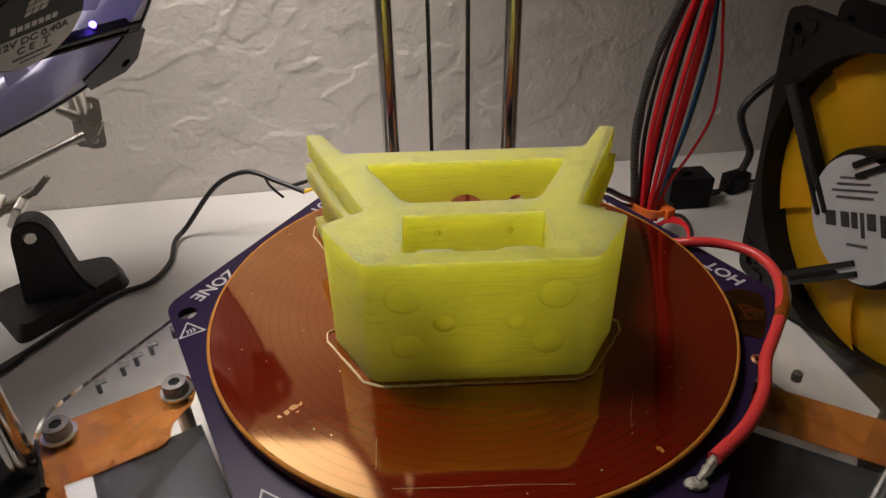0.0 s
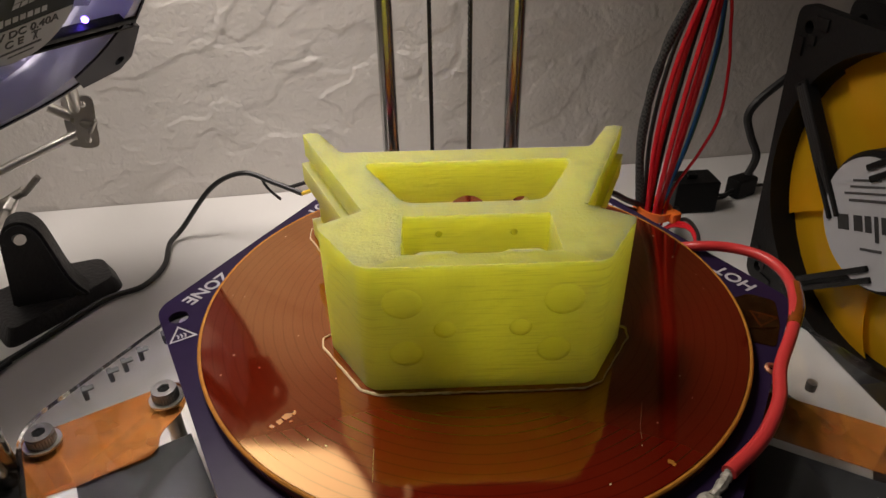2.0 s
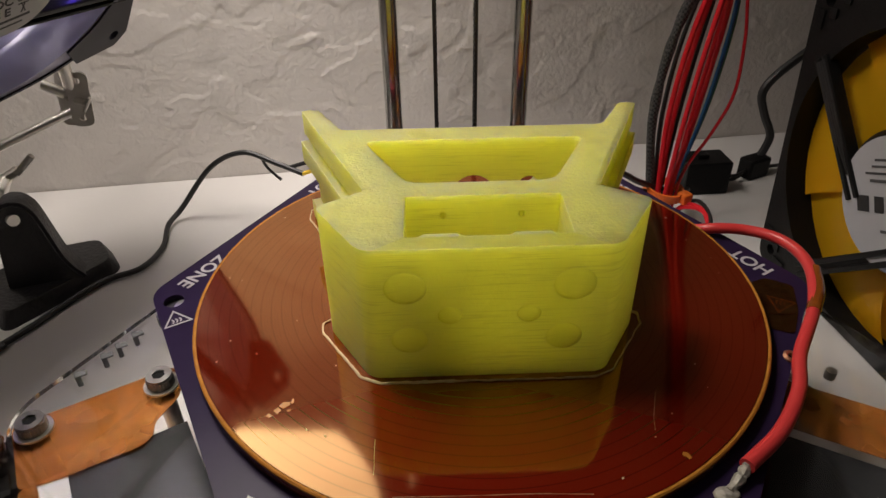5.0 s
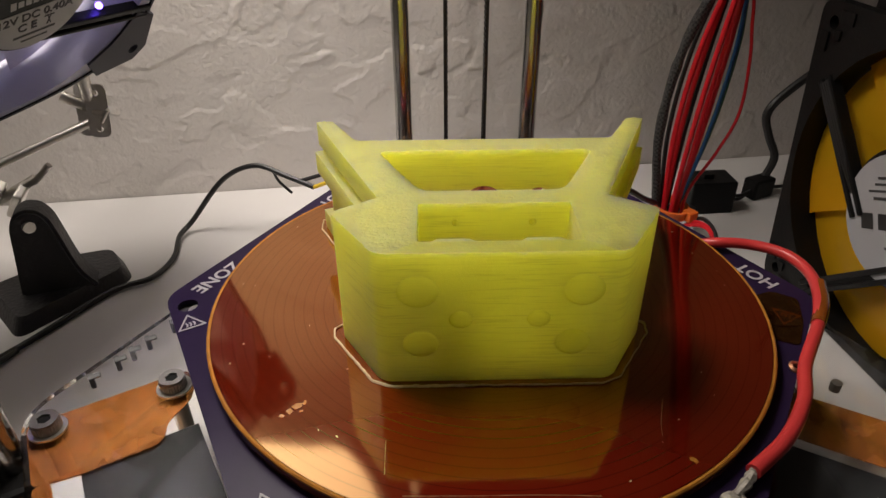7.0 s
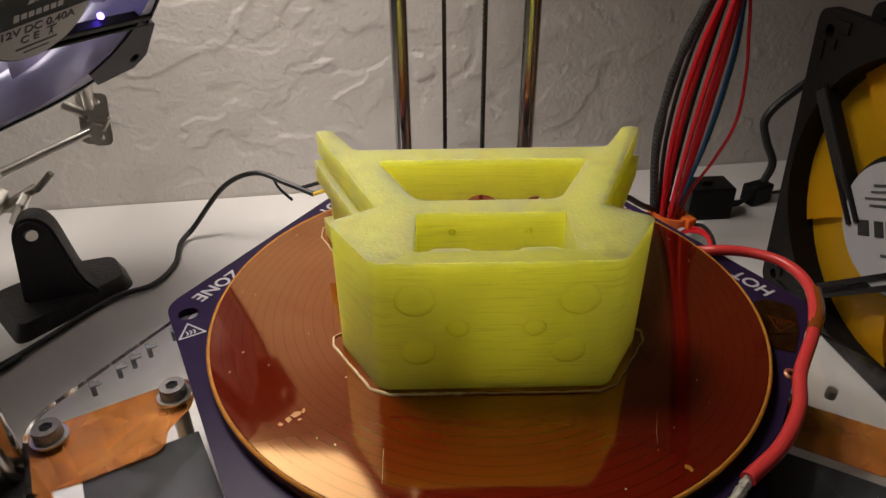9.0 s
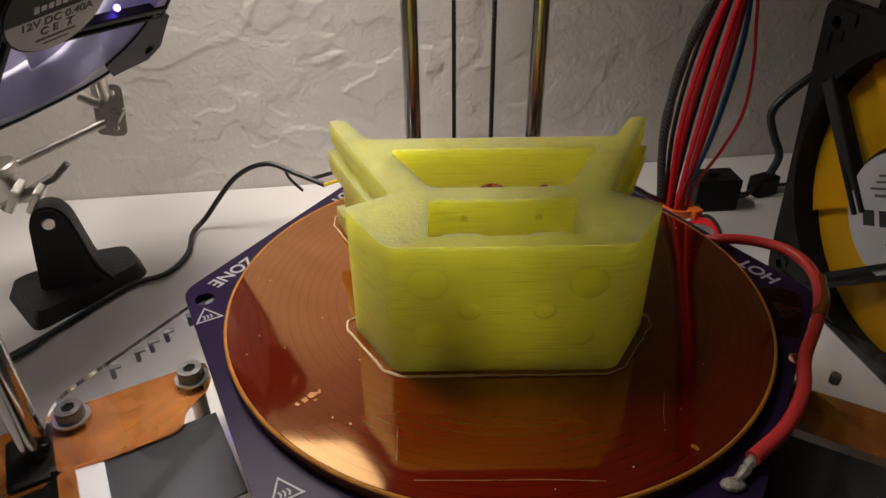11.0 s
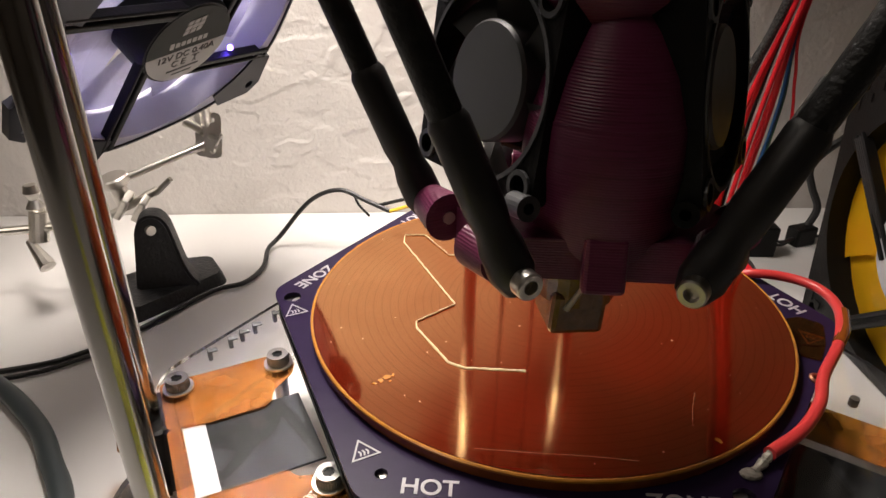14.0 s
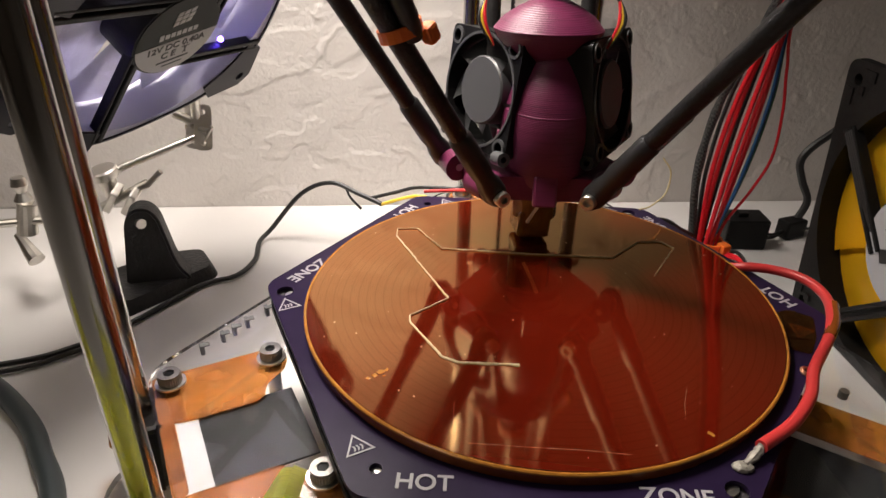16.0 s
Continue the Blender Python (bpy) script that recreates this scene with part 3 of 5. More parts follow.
def heated_bed():
    ob = empty("heated_bed", Matrix(), "purple heated print bed with a round amber-taped glass plate", "print bed")
    v1, v2 = (-0.1042, 0.0055), (-0.0535, -0.0925)
    plan = [spun(v1, 0), v2, spun(v1, 120), spun(v2, 120), spun(v1, 240), spun(v2, 240)]
    plan = rounded(plan, 0.0055)
    holes = []
    for k in range(3):
        for c, r in (((-0.0955, 0.0012), 0.0032), ((-0.0485, -0.0828), 0.0018)):
            c = spun(c, 120 * k)
            holes.append(ring_points(r, 20, *c))
    bm = bmesh.new()
    prism(bm, plan, BOARD - 0.0016, BOARD, holes)
    board = part("circuit_board", bm, PCB, ob, "purple circuit board with white lettering")
    bm = bmesh.new()
    prism(bm, [(x * 0.988, y * 0.988) for x, y in plan], BOARD - 0.0056, BOARD - 0.0026)
    part("insulation_board", bm, PCB_EDGE, ob)
    bm = bmesh.new()
    prism(bm, [(x * 0.995, y * 0.995) for x, y in plan], BOARD - 0.0096, BOARD - 0.0066)
    part("support_plate", bm, BLACK, ob)
    for k in range(3):
        for c in ((-0.0955, 0.0012), (-0.0485, -0.0828)):
            c = spun(c, 120 * k)
            bm = bmesh.new()
            cyl(bm, 0.0030, ACRYLIC * -1 + BOARD - 0.0016, pose(c[0] * 0.97, c[1] * 0.97, (ACRYLIC + BOARD - 0.0016) / 2))
            part("standoff", bm, NICKEL, ob)
    up = BOARD + 0.00012
    for k in range(3):
        turn = pose(0, 0, 0, 0, 0, 120 * k)
        lettering("word", "HOT", 0.0072, turn @ pose(-0.0352, -0.0868, up), SILK, board)
        lettering("word", "ZONE", 0.0070, turn @ pose(0.0305, -0.0868, up), SILK, board)
        for c, spin in (((-0.0918, -0.0082), 120), ((-0.0545, -0.0755), 120)):
            if k == 1 and c[1] > -0.05:
                continue
            bm = bmesh.new()
            tri = lambda s: [(s * math.cos(radians(a)), s * math.sin(radians(a))) for a in (90, 210, 330)]
            prism(bm, tri(0.0050), 0, 0.0001, [tri(0.0040)])
            for x in (-0.0011, 0.0, 0.0011):
                prism(bm, [(x - 0.0005, -0.0014), (x, -0.0014), (x + 0.0004, -0.0004), (x, 0.0006), (x - 0.0005, 0.0006), (x - 0.0001, -0.0004)], 0, 0.0001)
            icon = part("warning_mark", bm, SILK_AMBER if (k == 1 and c[1] < -0.05) else SILK, board)
            icon.matrix_local = turn @ pose(*c, up, 0, 0, spin - 90)
    # glass
    plate = new("glass_plate")
    plate.parent = ob
    bm = bmesh.new()
    cyl(bm, 0.0842, 0.0006, pose(0, 0, -0.0003), 128)
    part("taped_face", bm, GLASS_TOP, plate, "amber tape over glass", smooth=True)
    bm = bmesh.new()
    lathe(bm, [(0.0843, -0.0001), (0.0849, 0.00005), (0.0853, -0.0003), (0.0853, -0.0009), (0.0849, -0.0009), (0.0843, -0.0001)], 128)
    part("tape_edge", bm, TAPE_EDGE, plate, "bright amber tape edge", smooth=True)
    bm = bmesh.new()
    lathe(bm, [(0.0, -0.0040), (0.0850, -0.0040), (0.0852, -0.0030), (0.0851, -0.0008), (0.0844, -0.0002), (0.0842, -0.0006), (0.0, -0.0006)], 128)
    part("glass_edge", bm, GLASS_RIM, plate, smooth=True)
    # specks and flakes of tape left on the plate
    rng = random.Random(4)
    for x, y, size in ((0.0436, -0.0676, 0.0010), (-0.0535, -0.0500, 0.0010), (-0.0520, -0.0482, 0.0013), (-0.0552, -0.0515, 0.0008), (-0.0500, -0.0470, 0.0007), (-0.0505, -0.0500, 0.0006)):
        bm = bmesh.new()
        prism(bm, [(size * (0.4 + 0.9 * rng.random()) * math.cos(a), size * (0.4 + 0.9 * rng.random()) * math.sin(a)) for a in [k * 0.7 for k in range(9)]], 0.00005, 0.00015)
        speck = part("amber_speck", bm, TAPE_EDGE, plate)
        speck.location = (x, y, 0)
    bm = bmesh.new()
    for k in range(46):
        size = 0.00022 + 0.0004 * rng.random() ** 2
        a, r = rng.random() * 6.28, 0.08 * math.sqrt(rng.random())
        box(bm, (size, size * 0.6, 0.00018), pose(r * math.cos(a), r * math.sin(a), 0.0001, 0, 0, rng.random() * 180))
    tagged(part("debris", bm, SKIRT, plate), kind="stuff")
    # hair-thin plastic strings and creases of the tape
    for a, b in (((-0.0285, -0.0600), (-0.0283, -0.0700)), ((-0.0240, -0.0760), (0.0200, -0.0770)), ((0.0420, -0.0480), (0.0385, -0.0600))):
        a, b = Vector((*a, 0.00006)), Vector((*b, 0.00006))
        bm = bmesh.new()
        side = (b - a).orthogonal().normalized() * 0.0005
        tube(bm, [a, a.lerp(b, 0.35) + Vector((side.x, side.y, 0)) * rng.uniform(-1, 1), a.lerp(b, 0.7) + Vector((side.x, side.y, 0)) * rng.uniform(-1, 1), b], 0.00006, 5, 6, 1.0, 0.5)
        part("plastic_string", bm, STRING, plate, smooth=True)
    # dark amber tape across the board, with a crease, and an eyelet
    bm = bmesh.new()
    prism(bm, rounded([(0.0868, 0.0010), (0.0935, 0.0035), (0.1005, -0.0010), (0.0965, -0.0130), (0.0905, -0.0235), (0.0840, -0.0205), (0.0858, -0.0120)], 0.002), BOARD + 0.0003, BOARD + 0.0004)
    part("board_tape", bm, TAPE_DARK, ob, "dark amber tape across the board edge")
    bm = bmesh.new()
    tube(bm, [(0.0862, -0.0140, BOARD + 0.0005), (0.0900, -0.0150, BOARD + 0.0006), (0.0950, -0.0145, BOARD + 0.0005)], 0.00022, 6, 5, 0.6)
    part("tape_crease", bm, TAPE_DARK, ob)
    bm = bmesh.new()
    lathe(bm, [(0.0009, 0.0), (0.0019, 0.0), (0.0021, 0.0006), (0.0016, 0.0012), (0.0009, 0.0010), (0.0009, 0.0)], 18, pose(0.0846, -0.0329, BOARD + 0.0002, 12, 8, 0))
    part("eyelet", bm, COPPER, ob, "small copper eyelet")
    return ob


# ---- the printed bracket ----
def bracket():
    h = 0.0405
    half = [(-29.0, -39.4), (-31.6, -37.9), (-43.5, -19.0), (-30.2, -10.6)]
    wing = [(-31.6, -8.2), (-53.4, 44.8), (-50.2, 44.8), (-41.0, 28.0)]
    left = [(x * MM, y * MM) for x, y in half + wing]
    outline = left + [(-x, y) for x, y in reversed(left)]
    slot = [(-0.0203, -0.0344), (-0.0170, -0.0344), (-0.0155, -0.0331), (-0.0075, -0.0331), (-0.0060, -0.0344), (0.0050, -0.0344), (0.0065, -0.0331), (0.0145, -0.0331), (0.0160, -0.0344), (0.0203, -0.0344), (0.0203, -0.0150), (-0.0203, -0.0150)]
    window = rounded([(-0.0200, -0.0078), (0.0200, -0.0078), (0.0335, 0.0195), (-0.0335, 0.0195)], 0.004)
    bm = bmesh.new()
    prism(bm, rounded(outline, 0.0022, 4), 0, h, [slot, window])
    ob = part("printed_bracket", bm, YELLOW)
    cuts = []
    def bore(x, z, r, y0, y1):
        c = bmesh.new()
        cyl(c, r, y1 - y0, pose(x, (y0 + y1) / 2, z, 90), 24)
        cuts.append(c)
    bore(0, 0.0185, 0.0078, -0.0160, -0.0070)
    bore(0, 0.0215, 0.0065, 0.0180, 0.0290)
    bore(0.0175, 0.0240, 0.0032, 0.0180, 0.0290)
    bore(-0.0105, 0.0345, 0.0010, -0.0160, -0.0070)
    bore(0.0105, 0.0345, 0.0010, -0.0160, -0.0070)
    swell = []
    # shallow round dimples in the front face
    for x, z, r, out in ((-0.0205, 0.0292, 0.0052, 0.0026), (0.0205, 0.0292, 0.0052, 0.0030), (-0.0098, 0.0205, 0.0030, 0.0028), (0.0098, 0.0205, 0.0030, 0.0032), (-0.0200, 0.0128, 0.0046, 0.0024), (0.0190, 0.0128, 0.0046, 0.0028)):
        c = bmesh.new()
        bmesh.ops.create_uvsphere(c, u_segments=24, v_segments=14, radius=1.0, matrix=pose(x, -0.0394, z) @ Matrix.Diagonal((r, out * 0.42, r * 0.9, 1)))
        swell.append(c)
    # rails along the outside of the wings
    for side in (-1, 1):
        a, b = Vector((side * 0.0306, -0.0100, 0)), Vector((side * 0.0545, 0.0447, 0))
        d = b - a
        for z0, z1, out in ((0.0325, 0.0405, 0.0012), (0.0225, 0.0300, 0.0028), (0.0, 0.0070, 0.0018)):
            n = Vector((d.y, -d.x, 0)).normalized() * side
            m = Matrix.Translation((a + b) / 2 + n * (out / 2 - 0.001) + Vector((0, 0, (z0 + z1) / 2))) @ pose(0, 0, 0, 0, 0, math.degrees(math.atan2(d.y, d.x)))
            c = bmesh.new()
            box(c, (d.length, out + 0.002, z1 - z0 - (0.0001 if z0 > 0.03 or z0 == 0 else 0)), m)
            part("rail", c, YELLOW, ob)
    carve(ob, cuts + swell)
    # dimple faces take the yellow that paints their glow
    ob.data.materials.append(YELLOW_GLOW)
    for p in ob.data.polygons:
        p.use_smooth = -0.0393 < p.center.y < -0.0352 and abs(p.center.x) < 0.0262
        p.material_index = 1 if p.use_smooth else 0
    mod = ob.modifiers.new("edge", "BEVEL")
    mod.width, mod.segments, mod.limit_method, mod.angle_limit = 0.0006, 2, "ANGLE", radians(50)
    return tagged(ob, "translucent yellow-green printed plastic bracket with splayed wings", "printed part")


SKIRT_LINE = [(-8.7, -41.9), (-28, -42.0), (-33.2, -39.6), (-45.3, -21.5), (-45.7, -17.3), (-33.0, -5.4), (-57.4, 41.0), (-57.6, 47.6), (-49.0, 48.4), (-37.5, 31.5),
              (0, 30.0), (32.3, 29.8), (45.4, 44.4), (55.1, 45.0), (59.1, 40.0), (46.1, 16.7)]
SKIRT_LOOSE = [(46.1, 16.7), (33.0, -5.4), (45.7, -17.3), (45.3, -21.5), (33.2, -39.6), (28, -42.0), (10, -42.2), (-8.7, -41.9)]


def skirt(line, name, label):
    pts = []
    for a, b in zip(line, line[1:]):
        n = max(2, int(math.hypot(b[0] - a[0], b[1] - a[1]) / 1.5))
        for k in range(n):
            t = k / n
            pts.append((MM * (a[0] + (b[0] - a[0]) * t + random.uniform(-0.12, 0.12)), MM * (a[1] + (b[1] - a[1]) * t + random.uniform(-0.12, 0.12)), 0.0003))
    pts.append((MM * line[-1][0], MM * line[-1][1], 0.0003))
    bm = bmesh.new()
    tube(bm, pts, 0.00042, 6, 2, 0.4, 0.55)
    return tagged(part(name, bm, SKIRT, smooth=True), label, "plastic strand")


# ---- the print head ----
HEAD = {"s": 0.0410, "r": 0.0329}


def joint_places(r):
    """Six ball joints: name, place, tower turn."""
    out = []
    for turn in (0, 120, -120):
        for sign in (-1, 1):
            x, y = spun((sign * HEAD["s"] / 2, r), turn)
            out.append((Vector((x, y, 0.0030)), turn, sign))
    return out


def small_fan(parent, m):
    fan = new("cooling_fan")
    fan.parent = parent
    fan.matrix_local = m
    h = 0.020
    bm = bmesh.new()
    prism(bm, rounded([(-h, -h), (h, -h), (h, h), (-h, h)], 0.0025), 0, 0.0101, [ring_points(0.0188, 36)] + [ring_points(0.0019, 14, sx * 0.0163, sy * 0.0163) for sx in (-1, 1) for sy in (-1, 1)])
    part("frame", bm, BLACK, fan)
    bm = bmesh.new()
    for z in (0.0098,):
        for sx in (-1, 1):
            for sy in (-1, 1):
                lathe(bm, [(0.0021, z), (0.0031, z), (0.0031, z + 0.0010), (0.0021, z + 0.0010)], 16, pose(sx * 0.0163, sy * 0.0163, 0))
        lathe(bm, [(0.0189, z), (0.0198, z), (0.0198, z + 0.0008), (0.0189, z + 0.0008)], 40)
    part("rim", bm, GREY, fan)
    bm = bmesh.new()
    lathe(bm, [(0, 0.0095), (0.0112, 0.0095), (0.0118, 0.0088), (0.0118, 0.002), (0, 0.002)], 32)
    part("hub", bm, GREY, fan, smooth=True)
    for k in range(7):
        bm = bmesh.new()
        a = 2 * math.pi * k / 7
        rows = []
        for i in range(5):
            r = 0.0112 + 0.0073 * i / 4
            rows.append([bm.verts.new((r * math.cos(a + t * (0.75 + 0.02 * i)), r * math.sin(a + t * (0.75 + 0.02 * i)), 0.0022 + 0.0060 * t)) for t in (0, 0.33, 0.66, 1)])
        for p, q in zip(rows, rows[1:]):
            for i in range(3):
                bm.faces.new((p[i], p[i + 1], q[i + 1], q[i]))
        bmesh.ops.solidify(bm, geom=bm.faces[:], thickness=0.0006)
        part("blade", bm, GREY, fan, smooth=True)
    return fan


def print_head():
    ob = empty("print_head", Matrix(), "purple printed print head with two black cooling fans", "print head")
    bm = bmesh.new()
    lathe(bm, [(0, -0.006), (0.014, -0.006), (0.0165, -0.004), (0.0165, 0.003), (0.0, 0.003)], 40)
    prism(bm, rounded([spun((x, y), a) for a in (0, 120, 240) for x, y in ((0.010, 0.031), (-0.010, 0.031))], 0.004), -0.0040, 0.0055)
    part("platform", bm, PURPLE, ob)
    for place, turn, sign in joint_places(HEAD["r"]):
        side = Vector((*spun((1, 0), turn), 0))
        bm = bmesh.new()
        between(bm, place - side * sign * 0.0135, place - side * sign * 0.0040, 0.0058, 20, 0.0046)
        part("joint_boss", bm, PURPLE, ob, smooth=True)
        bm = bmesh.new()
        between(bm, place - side * sign * 0.014, place + side * sign * 0.0045, 0.0015, 12)
        turned = Matrix.Translation(place + side * sign * 0.0042) @ (side * sign).to_track_quat('Z', 'Y').to_matrix().to_4x4()
        lathe(bm, [(0, 0), (0.0029, 0), (0.0029, 0.0026), (0.0026, 0.0030), (0.0015, 0.0030), (0.0015, 0.0012), (0, 0.0012)], 20, turned)
        between(bm, place - side * sign * 0.004, place - side * sign * 0.0025, 0.0030, 6)
        part("joint_screw", bm, NICKEL, ob, smooth=True)
    # egg-shaped body and its cap
    bm = bmesh.new()
    lathe(bm, [(0.0110, -0.004), (0.0146, 0.005), (0.0168, 0.015), (0.0174, 0.024), (0.0167, 0.0330), (0.0136, 0.0435), (0.0094, 0.0520), (0.0060, 0.0575)], 48, pose(0.0016, -0.0115, -0.002))
    bmesh.ops.scale(bm, vec=(1.05, 1.0, 0.92), verts=bm.verts)
    part("duct_body", bm, PURPLE, ob, smooth=True)
    bm = bmesh.new()
    lathe(bm, [(0.0160, 0.0290), (0.01655, 0.0292), (0.01655, 0.0296), (0.0160, 0.0298)], 48, pose(0.0016, -0.0115, 0.0) @ Matrix.Diagonal((1.05, 1.0, 1.0, 1)))
    part("seam", bm, PURPLE, ob, smooth=True)
    bm = bmesh.new()
    box(bm, (0.009, 0.004, 0.012), pose(0.001, -0.0265, 0.001, -14), 0.001)
    part("front_lug", bm, PURPLE, ob)
    bm = bmesh.new()
    lathe(bm, [(0.0, 0.0440), (0.0080, 0.0440), (0.0125, 0.0462), (0.0180, 0.0510), (0.0214, 0.0560), (0.0219, 0.0574), (0.0180, 0.0615), (0.0125, 0.0648), (0.0070, 0.0672), (0, 0.0676)], 48, pose(-0.001, -0.0090, -0.0005, -3, 0, 0) @ Matrix.Diagonal((0.92, 0.84, 1.0, 1)))
    part("cap", bm, PURPLE, ob, smooth=True)
    bm = bmesh.new()
    lathe(bm, [(0, 0.071), (0.0062, 0.071), (0.0062, 0.080), (0.0050, 0.0815), (0, 0.0815)], 24, pose(-0.001, -0.004, -0.001))
    part("tube_fitting", bm, BLACK, ob)
    bm = bmesh.new()
    lathe(bm, [(0.0064, 0.0785), (0.0072, 0.0785), (0.0072, 0.0820), (0.0064, 0.0820)], 24, pose(-0.001, -0.004, -0.001))
    part("orange_clip", bm, ORANGE, ob)
    bm = bmesh.new()
    tube(bm, [(-0.001, -0.002, 0.080), (0.0, 0.0, 0.13), (0.004, 0.02, 0.20), (0.01, 0.05, 0.30)], 0.0021)
    part("filament_tube", bm, WHITE_WIRE, ob, smooth=True)
    for sx in (-1, 1):
        m = pose(sx * 0.0258 + 0.0002, -0.0050, 0.0330, 80.6, 1.7 * sx, (54 if sx < 0 else 62) * sx) @ pose(0, 0, -0.0112) @ Matrix.Scale(1.10, 4)
        small_fan(ob, m)
        bm = bmesh.new()
        box(bm, (0.008, 0.016, 0.030), pose(sx * 0.0150, 0.0040, 0.0300, 0, 0, -42 * sx), 0.002)
        # black instead of purple: the shade behind the blades, put into the colour
        part("fan_shroud", bm, BLACK, ob)
        for k, mat in enumerate((RED_THIN, YELLOW_WIRE, RUBBER)):
            bm = bmesh.new()
            tube(bm, [(sx * 0.021, -0.006, 0.0500), (sx * (0.0245 + 0.001 * k), -0.004, 0.060), (sx * (0.0230 - 0.0008 * k), 0.002, 0.072), (sx * 0.016, 0.006, 0.095), (sx * 0.012, 0.02, 0.20)], 0.0007, 6)
            part("fan_wire", bm, mat, ob, smooth=True)
        bm = bmesh.new()
        lathe(bm, [(0.0012, 0), (0.0027, 0), (0.0027, 0.006), (0.0012, 0.006)], 20, pose(sx * 0.0180, -0.0215, 0.0120, 80, 0, -28 * sx))
        part("mount_screw", bm, BLACK if sx > 0 else GREY, ob)
    # hot end
    bm = bmesh.new()
    cyl(bm, 0.0095, 0.016, pose(0.000, -0.001, -0.0120), 20)
    part("heat_break", bm, HOTEND, ob)
    bm = bmesh.new()
    box(bm, (0.0140, 0.0150, 0.0120), pose(-0.0012, -0.0015, -0.0225, 0, 3, 12), 0.0016)
    part("heater_block", bm, HOTEND, ob, "heater block wrapped in amber tape")
    bm = bmesh.new()
    lathe(bm, [(0, -0.0300), (0.0016, -0.0298), (0.0046, -0.0275), (0.0046, -0.026), (0, -0.026)], 20, pose(-0.0015, -0.0015, 0))
    part("nozzle", bm, HOTEND, ob)
    bm = bmesh.new()
    tube(bm, [(0.0035, -0.0105, -0.006), (0.0005, -0.0102, -0.013), (-0.0032, -0.0100, -0.0205)], 0.0008, 6, 4)
    part("thermistor_lead", bm, WHITE_WIRE, ob)
    return ob


def arm(index, place, turn, sign):
    """A carbon arm: its origin sits at the head's joint, its z runs up along it."""
    ob = new("delta_arm")
    ob.parent = printer_ob
    tagged(ob, "black carbon arm with taped rod ends")
    bm = bmesh.new()
    cyl(bm, 0.0033, ARM - 0.05, pose(0, 0, ARM / 2 + 0.008), 16)
    part("tube", bm, CARBON, ob, smooth=True)
    bm = bmesh.new()
    lathe(bm, [(0.0, -0.0055), (0.0034, -0.0040), (0.0048, 0.0), (0.0046, 0.006), (0.0037, 0.010), (0.0042, 0.014), (0.0041, 0.032), (0.0034, 0.0335), (0.0, 0.0335)], 18)
    part("rod_end", bm, RUBBER, ob, smooth=True)
    bm = bmesh.new()
    lathe(bm, [(0.0, ARM - 0.03), (0.0050, ARM - 0.03), (0.0056, ARM), (0.0, ARM + 0.005)], 18)
    part("upper_rod_end", bm, RUBBER, ob, smooth=True)
    if (turn, sign) in ((120, -1), (-120, 1)):
        z = CLIP_LEFT if turn == 120 else CLIP_RIGHT
        bm = bmesh.new()
        tube(bm, [(0.003, -0.003, z - 0.004), (0.0045, -0.0045, z + 0.004), (0.006, -0.004, z + 0.02), (0.010, -0.002, z + 0.05), (0.012, 0, z + 0.10)], 0.0032, 12, 8, 0.10)
        tube(bm, [(-0.002, -0.0035, z - 0.003), (-0.003, -0.0050, z + 0.004), (-0.002, -0.006, z + 0.02), (0.002, -0.005, z + 0.05), (0.004, 0, z + 0.10)], 0.0030, 12, 8, 0.10)
        part("cable_sleeve", bm, RUBBER, ob, smooth=True)
        bm = bmesh.new()
        lathe(bm, [(0.0046, -0.0018), (0.0056, -0.0018), (0.0056, 0.0018), (0.0046, 0.0018), (0.0046, -0.0018)], 20, pose(0, -0.002, z, 18, 12, 0) @ Matrix.Diagonal((0.95, 1.2, 1, 1)))
        box(bm, (0.0046, 0.0046, 0.0060), pose(-0.0015 if turn == 120 else 0.002, -0.0085, z - 0.0060, 10, 0, 20), 0.0012)
        part("orange_clip", bm, ORANGE, ob, "orange plastic clip")
    return ob


